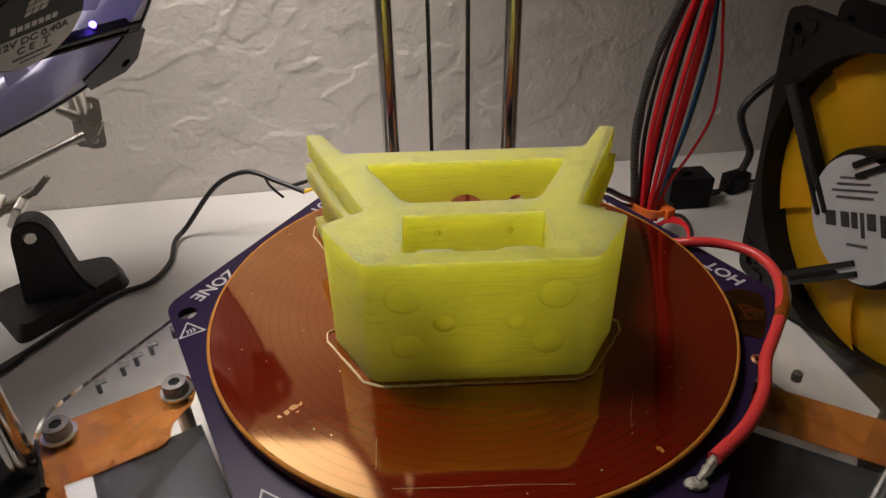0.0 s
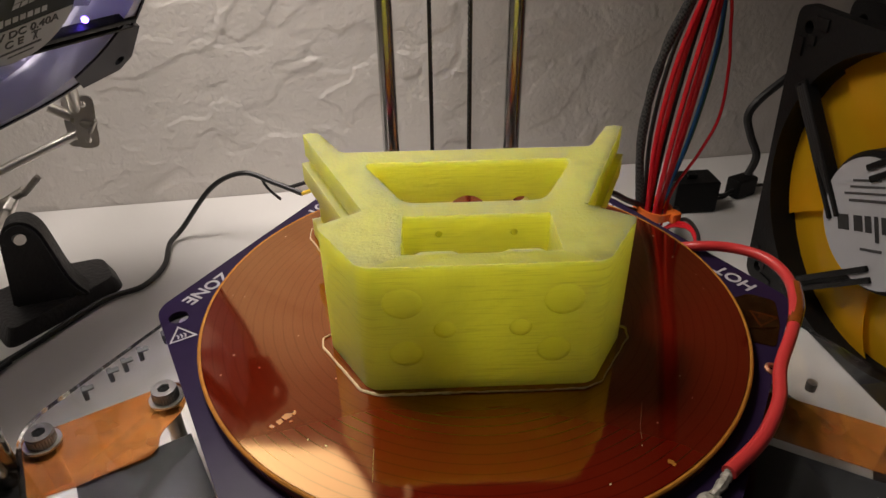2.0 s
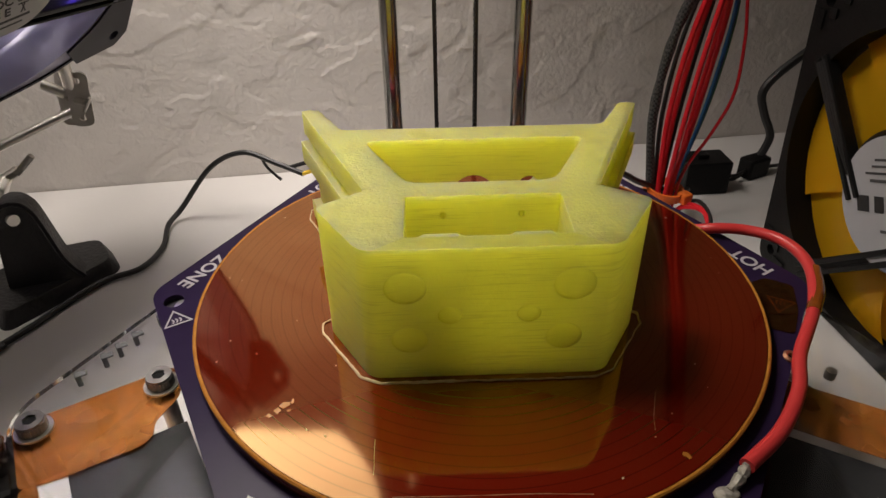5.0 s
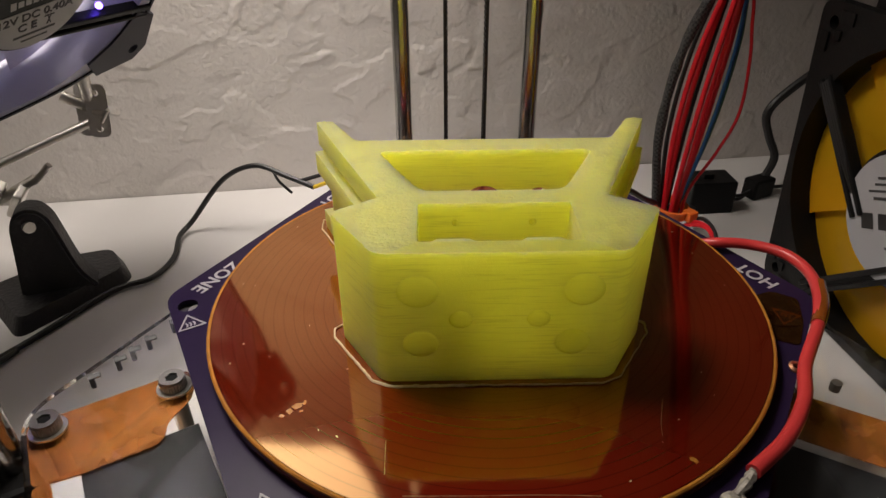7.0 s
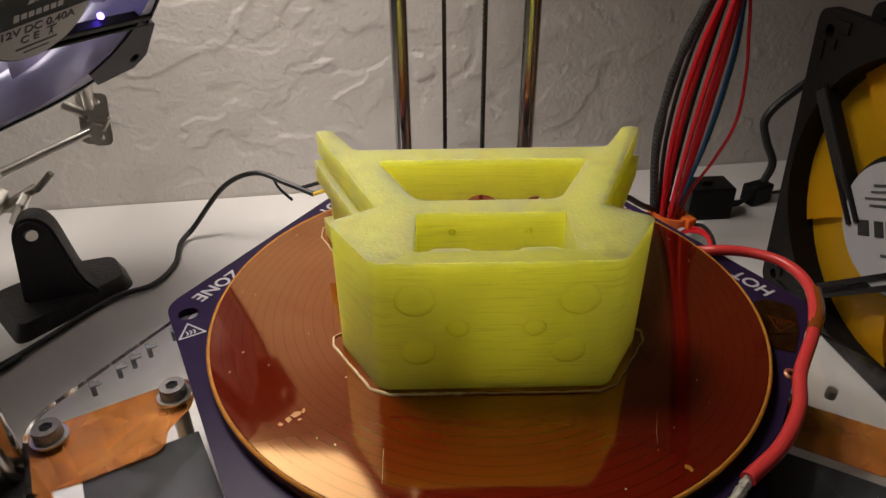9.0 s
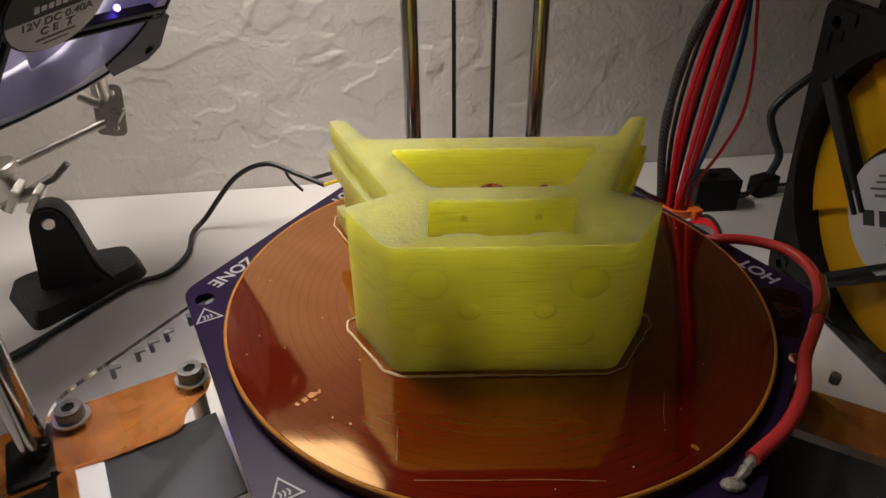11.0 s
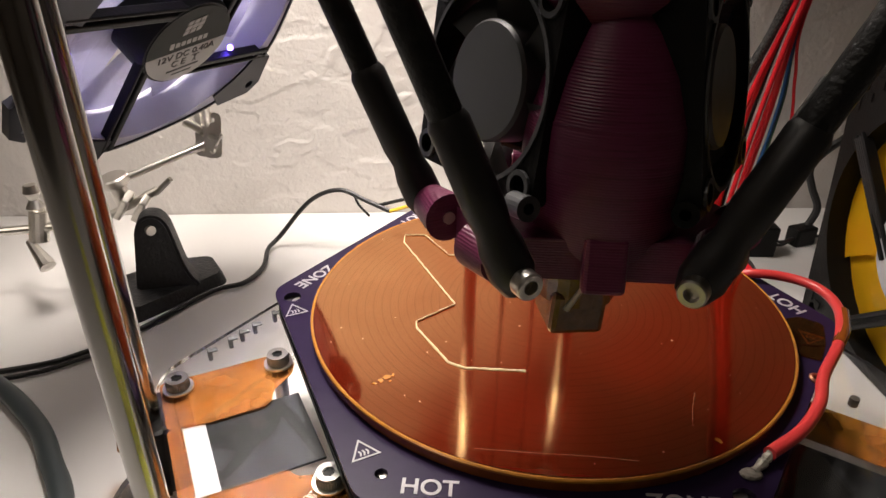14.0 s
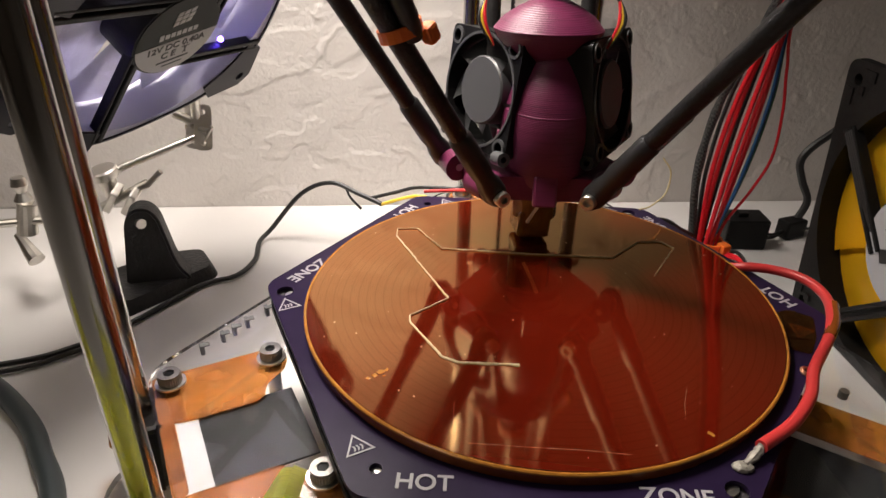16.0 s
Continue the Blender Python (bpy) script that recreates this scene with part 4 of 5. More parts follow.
# ---- things round the printer ----
def helping_hand():
    ob = empty("helping_hand", pose(-0.190, 0.094, TABLE), "black cast-iron helping-hand stand with nickel arms", "helping hand")
    bm = bmesh.new()
    foot = [(-0.040, -0.006), (-0.010, -0.036), (0.024, 0.010), (0.010, 0.030), (-0.014, 0.022)]
    prism(bm, rounded(foot, 0.006), 0, 0.008)
    for v in bm.verts:
        if v.co.z > 0.004:
            v.co.x, v.co.y = v.co.x * 0.88, v.co.y * 0.88
    part("foot", bm, IRON, ob)
    bm = bmesh.new()
    prof = [(-0.0150, 0.006), (0.0185, 0.006), (0.0135, 0.013), (0.0112, 0.020), (0.0085, 0.036), (0.0070, 0.044), (0.0035, 0.0492), (-0.0020, 0.0505), (-0.0070, 0.048), (-0.0098, 0.042)]
    prism(bm, rounded(prof, 0.0035, 4), -0.0065, 0.0065, m=pose(-0.004, -0.004, 0, 0, 0, 18) @ pose(0, 0, 0, 90))
    bmesh.ops.bevel(bm, geom=[e for e in bm.edges if e.calc_face_angle(0) > 1.3], offset=0.0014, segments=2, affect="EDGES")
    part("post", bm, IRON, ob, smooth=True)
    bm = bmesh.new()
    between(bm, (-0.0025, -0.0115, 0.0425), (-0.0050, -0.0090, 0.0425), 0.0026, 16)
    part("rivet", bm, NICKEL, ob)
    bm = bmesh.new()
    box(bm, (0.004, 0.010, 0.016), pose(-0.015, 0.006, 0.047, 20, 35, 10), 0.001)
    box(bm, (0.004, 0.010, 0.016), pose(-0.022, 0.002, 0.050, 20, 35, 10), 0.001)
    between(bm, (-0.030, 0.002, 0.044), (-0.006, 0.010, 0.056), 0.0022)
    between(bm, (-0.006, 0.008, 0.055), (0.002, 0.010, 0.0625), 0.0015)
    part("elbow_clamp", bm, NICKEL, ob)
    bm = bmesh.new()
    lathe(bm, [(0, -0.010), (0.0042, -0.010), (0.0042, 0.0), (0.0070, 0.0), (0.0074, 0.001), (0.0074, 0.0042), (0.0066, 0.005), (0, 0.005)], 24, pose(-0.026, 0.006, 0.060, 8, -8, 0))
    part("thumb_screw", bm, NICKEL, ob, smooth=True)
    # long arm and the clip block that holds the fan
    bm = bmesh.new()
    between(bm, (-0.052, -0.004, 0.0520), (0.0135, 0.0385, 0.0725), 0.0021, 14)
    part("long_arm", bm, NICKEL, ob, smooth=True)
    for off in (0.0, 0.0062):
        bm = bmesh.new()
        plate = rounded([(-0.0046, -0.0125), (0.0046, -0.0125), (0.0046, 0.0125), (-0.0046, 0.0125)], 0.0034)
        prism(bm, plate, -0.0008, 0.0008, [ring_points(0.0015, 14, 0.0, z) for z in (-0.0085, 0.0085)], pose(0.0165 - off * 0.9, 0.0370 + off * 0.35, 0.0775, 84, 6, 20))
        part("clip_plate", bm, BRUSHED, ob)
    bm = bmesh.new()
    between(bm, (0.002, 0.036, 0.0855), (0.0100, 0.0385, 0.0800), 0.0026)
    part("thumb_bar", bm, NICKEL, ob, smooth=True)
    bm = bmesh.new()
    between(bm, (0.0100, 0.0390, 0.0775), (0.0205, 0.0340, 0.0765), 0.0016)
    box(bm, (0.0016, 0.0030, 0.0075), pose(0.0208, 0.0338, 0.0762, 0, 35, 10), 0.0006)
    part("wing_screw", bm, NICKEL, ob)
    bm = bmesh.new()
    between(bm, (0.0135, 0.0385, 0.0830), (0.0152, 0.0350, 0.1010), 0.0029, 16)
    part("upper_rod", bm, NICKEL, ob, smooth=True)
    # the second clip, partly behind the tower
    bm = bmesh.new()
    lathe(bm, [(0, 0.0), (0.0032, 0.0), (0.0045, 0.004), (0.0022, 0.008), (0.0040, 0.012), (0.0030, 0.016), (0, 0.016)], 18, pose(-0.060, -0.012, 0.050))
    part("ball_knob", bm, NICKEL, ob, smooth=True)
    bm = bmesh.new()
    between(bm, (-0.078, -0.018, 0.042), (-0.040, -0.010, 0.044), 0.0022)
    between(bm, (-0.062, -0.014, 0.036), (-0.059, -0.012, 0.052), 0.0048, 16)
    between(bm, (-0.066, -0.016, 0.036), (-0.054, -0.024, 0.026), 0.0020, 10, 0.0042)
    part("second_clamp", bm, NICKEL, ob)


def bars(parent, mat, rows, m):
    for x, y, w, h in rows:
        bm = bmesh.new()
        box(bm, (w, h, 0.00008), m @ pose(x, y, 0))
        part("print_bar", bm, mat, parent)


def blue_fan():
    """Frosted case fan hung from the clip. Local z faces the viewer."""
    ob = empty("case_fan", BLUE_FAN, "frosted clear case fan with blue lights and black struts", "fan")
    h, d = 0.060, 0.025
    gusset = [(0.060, 0.054), (0.060, 0.034), (0.050, 0.0285), (0.0430, 0.0385), (0.0385, 0.0430), (0.0285, 0.050), (0.034, 0.060), (0.054, 0.060)]
    for k in range(4):
        for z0, z1 in ((-0.0045, 0), (-d, -d + 0.0045)):
            bm = bmesh.new()
            prism(bm, gusset, z0, z1, [ring_points(0.0026, 16, 0.0525, 0.0525)], pose(0, 0, 0, 0, 0, 90 * k))
            part("corner_flange", bm, FROST_DARK, ob)
    bm = bmesh.new()
    bowed = []
    for a in (2 * math.pi * i / 96 for i in range(96)):
        r = 0.0592 / (abs(math.cos(a)) ** 3.0 + abs(math.sin(a)) ** 3.0) ** (1 / 3.0)
        bowed.append((r * math.cos(a), r * math.sin(a)))
    prism(bm, bowed, -d + 0.001, -0.001, [ring_points(0.0568, 64)])
    part("ring", bm, FROST, ob, smooth=True)
    bm = bmesh.new()
    lathe(bm, [(0, 0.0), (0.0215, 0.0), (0.0222, -0.002), (0.0222, -d + 0.002), (0, -d + 0.002)], 48)
    part("hub", bm, BLACK, ob, smooth=True)
    for k in range(7):
        bm = bmesh.new()
        a = 2 * math.pi * k / 7 + 0.2
        rows = []
        for i in range(7):
            r = 0.0214 + 0.0340 * i / 6
            rows.append([bm.verts.new((r * math.cos(a + t * 1.20 + 0.12 * i / 6), r * math.sin(a + t * 1.20 + 0.12 * i / 6), -0.015 - 0.006 * t)) for t in [j / 6 for j in range(7)]])
        for p, q in zip(rows, rows[1:]):
            for i in range(6):
                bm.faces.new((p[i], p[i + 1], q[i + 1], q[i]))
        bmesh.ops.solidify(bm, geom=bm.faces[:], thickness=0.0011)
        part("blade", bm, FROST, ob, smooth=True)
    for k in range(4):
        bm = bmesh.new()
        turn = pose(0, 0, 0, 0, 0, 90 * k) @ pose(0.004, -0.0185, 0, 0, 0, -13) @ pose(-0.004, 0.0185, 0)
        for y, w in ((-0.0165, 0.0028), (-0.0205, 0.0016)):
            box(bm, (0.054, w, 0.0045), turn @ pose(0.031, y, -0.002), 0.0006)
        box(bm, (0.054, 0.0030, 0.0020), turn @ pose(0.031, -0.0185, -0.0035))
        part("strut", bm, BLACK, ob)
    bm = bmesh.new()
    cyl(bm, 0.0206, 0.0003, pose(0, 0, 0.0003), 48)
    label = part("label", bm, LABEL, ob, "dark grey round label with pale print")
    bm = bmesh.new()
    prism(bm, [(0.0205 * math.cos(a), 0.0205 * math.sin(a)) for a in [math.pi + 0.10 + (math.pi - 0.20) * k / 24 for k in range(25)]], 0.0004, 0.0006)
    part("label_band", bm, LABEL_LIGHT, label)
    lettering("rating", "12V DC 0.40A", 0.0049, pose(0.0, -0.0050, 0.0007), INK, label)
    lettering("mark", "C E", 0.0050, pose(-0.003, -0.0098, 0.0007), INK, label)
    bm = bmesh.new()
    for x in (-0.0014, 0.0014):
        box(bm, (0.0005, 0.0048, 0.00008), pose(0.0055, -0.0097, 0.0007, 0, 0, 18 if x < 0 else -18))
    box(bm, (0.0040, 0.0005, 0.00008), pose(0.0055, -0.0078, 0.0007))
    part("bin_mark", bm, INK, label)
    bars(label, INK, ((0, -0.0138, 0.0165, 0.0011), (0, -0.0164, 0.0105, 0.0008)), pose(0, 0, 0.0006))
    bars(label, LABEL_LIGHT, [(-0.0085 + 0.0028 * k, 0.0018, 0.0021, 0.0026 if k else 0.0034) for k in range(7)], pose(0, 0, 0.0005))
    # three leaning sails of small squares
    for k in range(3):
        for j in range(3):
            bm = bmesh.new()
            w = 0.0028 - 0.0003 * abs(j - 1)
            prism(bm, [(0, 0), (w, 0.0004), (w + 0.0006, 0.0024), (0.0006, 0.0020)], 0.0004, 0.0006, m=pose(-0.0045 + 0.0031 * k + 0.0006 * j, 0.0066 + 0.0025 * j + 0.0003 * k, 0))
            part("sail_mark", bm, LABEL_LIGHT, label)
    for x, y in ((0.0315, -0.0190), (-0.0470, -0.0270), (-0.0500, 0.0420)):
        bm = bmesh.new()
        bmesh.ops.create_icosphere(bm, subdivisions=2, radius=0.0014, matrix=pose(x, y, -0.0030))
        part("light", bm, LED, ob, "lit blue light")
    bm = bmesh.new()
    prism(bm, [(1.012 * x, 1.012 * y) for x, y in bowed], -0.0014, -0.0002, [[(0.992 * x, 0.992 * y) for x, y in bowed]])
    part("rim", bm, FROST_DARK, ob)


def yellow_fan():
    """Black case fan with yellow blades, standing on the desk; local z is its face."""
    side = Vector((math.cos(radians(-82.7)), math.sin(radians(-82.7)), 0))
    face = side.cross(Vector((0, 0, 1)))
    lean = radians(3.7)
    up = Vector((0, 0, 1)) * math.cos(lean) + face * math.sin(lean)
    m = Matrix.Identity(4)
    for i, v in enumerate((side, up, side.cross(up))):
        m.col[i][:3] = v
    m.translation = Vector((0.1558, 0.0355, TABLE + 0.0004)) + up * 0.0662
    m = m @ Matrix.Scale(1.1, 4)
    ob = empty("case_fan", m, "black case fan with yellow blades standing on the desk", "fan")
    h, d = 0.060, 0.025
    for z0, z1, nm in ((-0.004, 0, "front_flange"), (-d, -d + 0.004, "rear_flange")):
        bm = bmesh.new()
        prism(bm, rounded([(-h, -h), (h, -h), (h, h), (-h, h)], 0.006), z0, z1, [ring_points(0.0570, 64)] + [ring_points(0.0024, 16, sx * 0.0525, sy * 0.0525) for sx in (-1, 1) for sy in (-1, 1)])
        flange = part(nm, bm, BLACK, ob)
        if z1 == 0:
            for turn in (0, 90, 180, 270):
                bm = bmesh.new()
                for c, size in (((0.0455, 0.0555), (0.0070, 0.0044)), ((0.0555, 0.0455), (0.0044, 0.0070)), ((0.0490, 0.0490), (0.0036, 0.0036))):
                    box(bm, (*size, 0.0006), pose(0, 0, 0, 0, 0, turn) @ pose(*c, 0.0004), 0.0002)
                part("corner_rib", bm, BLACK, flange)
    bm = bmesh.new()
    lathe(bm, [(0.0572, 0), (0.0592, -0.004), (0.0592, -d + 0.004), (0.0572, -d), (0.0565, -d), (0.0565, 0), (0.0572, 0)], 64)
    part("ring", bm, BLACK, ob, smooth=True)
    bm = bmesh.new()
    lathe(bm, [(0, 0.0), (0.0235, 0.0), (0.0250, -0.002), (0.0250, -d + 0.002), (0, -d + 0.002)], 48)
    part("hub", bm, BLACK, ob, smooth=True)
    for k in range(5):
        bm = bmesh.new()
        a = 2 * math.pi * k / 5 + 0.70
        rows = []
        for i in range(9):
            r = 0.0240 + 0.0322 * i / 8
            rows.append([bm.verts.new((r * math.cos(a + t * 1.55 + 0.1 * i / 8), r * math.sin(a + t * 1.55 + 0.1 * i / 8), -0.0110 + 0.0030 * t + 0.0022 * math.sin(math.pi * i / 8))) for t in [j / 10 for j in range(11)]])
        for p, q in zip(rows, rows[1:]):
            for i in range(10):
                bm.faces.new((p[i], p[i + 1], q[i + 1], q[i]))
        bmesh.ops.solidify(bm, geom=bm.faces[:], thickness=0.0012)
        part("blade", bm, BLADE, ob, "yellow blade", smooth=True)
    for a in (130, 220, 310, 40):
        bm = bmesh.new()
        for y, w in ((0.0145, 0.0022), (0.0185, 0.0022), (0.0165, 0.0030)):
            box(bm, (0.052, w, 0.0048 if w < 0.0025 else 0.0020), pose(0, 0, 0, 0, 0, a) @ pose(0.0315, y, -0.0010 if w < 0.0025 else -0.002), 0.0005)
        part("strut", bm, BLACK, ob)
    for k in range(4):
        e, n = Vector((math.cos(radians(130)), math.sin(radians(130)), 0)), Vector((-math.sin(radians(130)), math.cos(radians(130)), 0))
        bm = bmesh.new()
        tube(bm, [e * 0.014 + n * (0.0150 + 0.001 * k), e * 0.030 + n * (0.0146 + 0.0012 * k) + Vector((0, 0, 0.0012)), e * 0.056 + n * (0.0146 + 0.0012 * k) + Vector((0, 0, 0.0012))], 0.0006, 6)
        part("lead", bm, RUBBER, ob, smooth=True)
    bm = bmesh.new()
    cyl(bm, 0.0230, 0.0003, pose(0, 0, 0.0003), 48)
    label = part("label", bm, LABEL_WHITE, ob, "pale grey round label with black print")
    tilt = pose(0, 0, 0.0006, 0, 0, 205)
    bars(label, INK, ((-0.0140, 0.0010, 0.0050, 0.0076), (-0.0075, 0.0000, 0.0040, 0.0058), (-0.0032, 0.0015, 0.0018, 0.0090), (0.0005, 0.0000, 0.0030, 0.0058), (0.0052, 0.0000, 0.0042, 0.0056), (0.0125, 0.0000, 0.0055, 0.0056)), tilt)
    bars(label, GREY, ((0, -0.0080, 0.018, 0.0010), (0, -0.0105, 0.022, 0.0008), (0, -0.0128, 0.016, 0.0008), (0, -0.0150, 0.013, 0.0008), (0, 0.0090, 0.010, 0.0010)), tilt)


def cable(name, points, r, mat, label, seg=8, wobble=0.0):
    bm = bmesh.new()
    tube(bm, points, r, seg, 8, wobble)
    ob = part(name, bm, mat, smooth=True)
    return tagged(ob, label, "cable") if label else ob


def wiring():
    ob = empty("wire_bundle", Matrix(), "bundle of red, black and blue wires rising behind the printer", "cable bundle")
    foot = Vector((0.104, 0.127, -0.050))
    tops = [(0.119, 0.131, 0.085), (0.135, 0.133, 0.155), (0.160, 0.14, 0.30)]
    def strand(name, dx, dy, r, mat, bow=0.0, seg=8, wobble=0.0):
        base = foot + Vector((dx, dy, 0))
        pts = [base + Vector((-0.002, 0, -0.012)), base, base + Vector((dx * 0.1, 0, 0.012)), (0.1045 + dx * 1.7 + bow, 0.128 + dy * 1.4, 0.000), (0.1095 + dx * 1.7 + bow, 0.130 + dy * 1.4, 0.040)]
        pts += [(x + dx * 0.9, y + dy, z) for x, y, z in tops]
        bm = bmesh.new()
        tube(bm, pts, r, seg, 10, wobble)
        part(name, bm, mat, ob, smooth=True)
    strand("braided_sleeve", -0.0062, 0.000, 0.0022, BRAID, -0.001, 10, 0.25)
    for k, (dx, dy, r) in enumerate(((-0.0030, -0.002, 0.0013), (0.0002, -0.004, 0.0013), (0.0028, -0.002, 0.0012), (0.0046, 0.001, 0.0012), (-0.0010, 0.002, 0.0013))):
        strand("red_wire", dx, dy, r, RED_THIN, 0.0015 * (k % 3))
    strand("black_wire", -0.0030, 0.004, 0.0011, RUBBER)
    strand("black_wire", 0.0010, 0.005, 0.0011, RUBBER, 0.002)
    strand("blue_wire", 0.0050, 0.001, 0.0010, BLUE, 0.0045)
    strand("green_wire", 0.0058, 0.003, 0.0008, GREEN, 0.0055)
    strand("yellow_wire", 0.0052, 0.003, 0.0007, YELLOW_WIRE, 0.0050)
    bm = bmesh.new()
    tube(bm, [(0.110, 0.126, -0.050), (0.113, 0.127, -0.030), (0.1225, 0.127, -0.010), (0.1290, 0.127, 0.010), (0.1285, 0.128, 0.035), (0.1255, 0.129, 0.055), (0.124, 0.131, 0.085), (0.14, 0.133, 0.16)], 0.0008, 8, 10)
    part("thin_red_wire", bm, RED_THIN, ob, smooth=True)
    bm = bmesh.new()
    lathe(bm, [(0.0088, -0.0022), (0.0100, -0.0022), (0.0100, 0.0022), (0.0088, 0.0022)], 24, pose(0.1045, 0.127, -0.0405, 4, 8, 0))
    box(bm, (0.006, 0.006, 0.0055), pose(0.1135, 0.1210, -0.0420, 0, 0, 25), 0.001)
    part("cable_tie", bm, ORANGE, ob, "orange cable tie")
    # loose ends down to the base
    for k, mat in enumerate((RED_THIN, RED_THIN, RUBBER)):
        cable("wire_end", [(0.104 + 0.002 * k, 0.126, -0.058), (0.112 + 0.003 * k, 0.118, -0.046 + 0.002 * k), (0.118, 0.105 - 0.004 * k, -0.042), (0.114 - 0.004 * k, 0.088, -0.050), (0.100, 0.080, -0.054)], 0.0010, mat, "thin loose wire beside the printer base")
    # heater lead
    lead = empty("heater_lead", Matrix(), "thick red silicone lead soldered to the bed", "cable")
    bm = bmesh.new()
    tube(bm, [(0.064, 0.048, -0.020), (0.072, 0.0400, -0.010), (0.0835, 0.0300, -0.0015), (0.0965, 0.0265, -0.0005), (0.1055, 0.0180, 0.0), (0.1068, 0.0035, 0.0), (0.0990, -0.0155, -0.0004), (0.0860, -0.0345, -0.0012), (0.0795, -0.0475, -0.0014), (0.0690, -0.0605, -0.0010), (0.0565, -0.0705, -0.0008)], 0.0019, 12, 8)
    part("jacket", bm, RED, lead, smooth=True)
    bm = bmesh.new()
    tube(bm, [(0.1075, 0.0020, 0.0), (0.1035, -0.0085, -0.0002), (0.0975, -0.0180, -0.0005)], 0.0021, 12, 6)
    part("tape_wrap", bm, GLASS_RIM, lead, "amber tape", smooth=True)
    bm = bmesh.new()
    tube(bm, [(0.0570, -0.0700, -0.0010), (0.0545, -0.0725, -0.0022), (0.0512, -0.0752, -0.0034)], 0.0013, 8, 5, 0.5)
    bmesh.ops.create_icosphere(bm, subdivisions=2, radius=0.0026, matrix=pose(0.0505, -0.0757, -0.0036) @ Matrix.Diagonal((1.2, 0.8, 0.5, 1)))
    part("solder_joint", bm, SOLDER, lead)
    # second, thin leads along the far edge of the bed
    cable("bed_lead", [(-0.050, 0.093, -0.002), (-0.030, 0.096, -0.002), (-0.006, 0.0965, -0.003), (0.012, 0.097, -0.004)], 0.0009, RED, "thin red lead along the bed edge")
    for k in range(4):
        cable("black_lead", [(0.055, 0.105, -0.020 - 0.004 * k), (0.075, 0.112, -0.022 - 0.004 * k), (0.090, 0.122, -0.033 - 0.004 * k), (0.112, 0.135, -0.046 - 0.002 * k), (0.128, 0.152, -0.055)], 0.0015 if k == 0 else 0.0010, RUBBER, "black lead behind the printer")


def small_clutter():
    box_ob = empty("connector_block", pose(0.1420, 0.170, TABLE, 0, 0, 4), "black plastic wire connector on the desk", "connector")
    bm = bmesh.new()
    box(bm, (0.026, 0.018, 0.0195), pose(0, 0, 0.00975), 0.0009)
    part("housing", bm, BLACK, box_ob)
    bm = bmesh.new()
    box(bm, (0.006, 0.006, 0.003), pose(-0.002, 0, 0.0205), 0.0006)
    part("latch", bm, BLACK, box_ob)
    for k in range(2):
        cable("black_lead", [(0.154, 0.168, TABLE + 0.006 + 0.003 * k), (0.163, 0.172, TABLE + 0.004 + 0.002 * k), (0.176, 0.181, TABLE + 0.005), (0.200, 0.190, TABLE + 0.003)], 0.0010, RUBBER, "thin black lead on the desk")
    plug = empty("plug", pose(0.1785, 0.1830, TABLE, 0, 0, 25), "small black plug on the desk", "connector")
    bm = bmesh.new()
    box(bm, (0.016, 0.010, 0.012), pose(0, 0, 0.006), 0.0012)
    part("body", bm, BLACK, plug)
    cord = cable("black_cord", [(0.182, 0.186, TABLE + 0.010), (0.187, 0.190, TABLE + 0.022), (0.180, 0.190, TABLE + 0.036), (0.176, 0.190, TABLE + 0.050), (0.188, 0.192, TABLE + 0.064), (0.215, 0.196, TABLE + 0.082), (0.26, 0.20, TABLE + 0.10)], 0.0024, RUBBER, "")
    cord.parent, cord.matrix_parent_inverse = plug, plug.matrix_world.inverted()
    cable("fan_cord", [(0.205, 0.130, 0.062), (0.212, 0.145, 0.080), (0.22, 0.17, 0.12), (0.22, 0.20, 0.20)], 0.0016, RUBBER, "thin black cord above the fan")
    # long black cord over the desk to the printer
    cable("power_cord", [(-0.330, -0.010, TABLE + 0.002), (-0.237, 0.0175, TABLE + 0.002), (-0.2090, 0.0340, TABLE + 0.002), (-0.1940, 0.0520, TABLE + 0.002), (-0.1720, 0.0900, TABLE + 0.002), (-0.1560, 0.1020, TABLE + 0.002), (-0.1510, 0.1200, TABLE + 0.002), (-0.1540, 0.1400, TABLE + 0.003), (-0.1490, 0.1500, -0.0570), (-0.1290, 0.1520, -0.0335), (-0.1100, 0.1500, -0.0245), (-0.0930, 0.1450, -0.0285), (-0.0780, 0.1380, -0.0315)], 0.0014, RUBBER, "black two-core cord lying across the desk")
    cable("cord_branch", [(-0.1010, 0.1490, -0.0260), (-0.0985, 0.1490, -0.0330), (-0.0920, 0.1480, -0.0400)], 0.0008, RUBBER, "thin black branch of the cord")
    cable("yellow_lead", [(-0.0780, 0.1380, -0.0315), (-0.0690, 0.1360, -0.0275), (-0.0600, 0.1350, -0.0245), (-0.0520, 0.1330, -0.0235)], 0.0011, YELLOW_WIRE, "yellow lead joined to the cord")
    cable("black_lead", [(-0.0860, 0.1420, -0.0300), (-0.0700, 0.1400, -0.0245), (-0.0560, 0.1380, -0.0200), (-0.0300, 0.1340, -0.0190), (-0.010, 0.130, -0.022)], 0.0011, RUBBER, "black lead behind the bed")
    cable("second_cord", [(-0.330, -0.020, TABLE + 0.002), (-0.2370, 0.0110, TABLE + 0.002), (-0.2110, 0.0270, TABLE + 0.002), (-0.1990, 0.0400, TABLE + 0.0022), (-0.1945, 0.0490, TABLE + 0.0018)], 0.0012, RUBBER, "black cord lying on the desk")
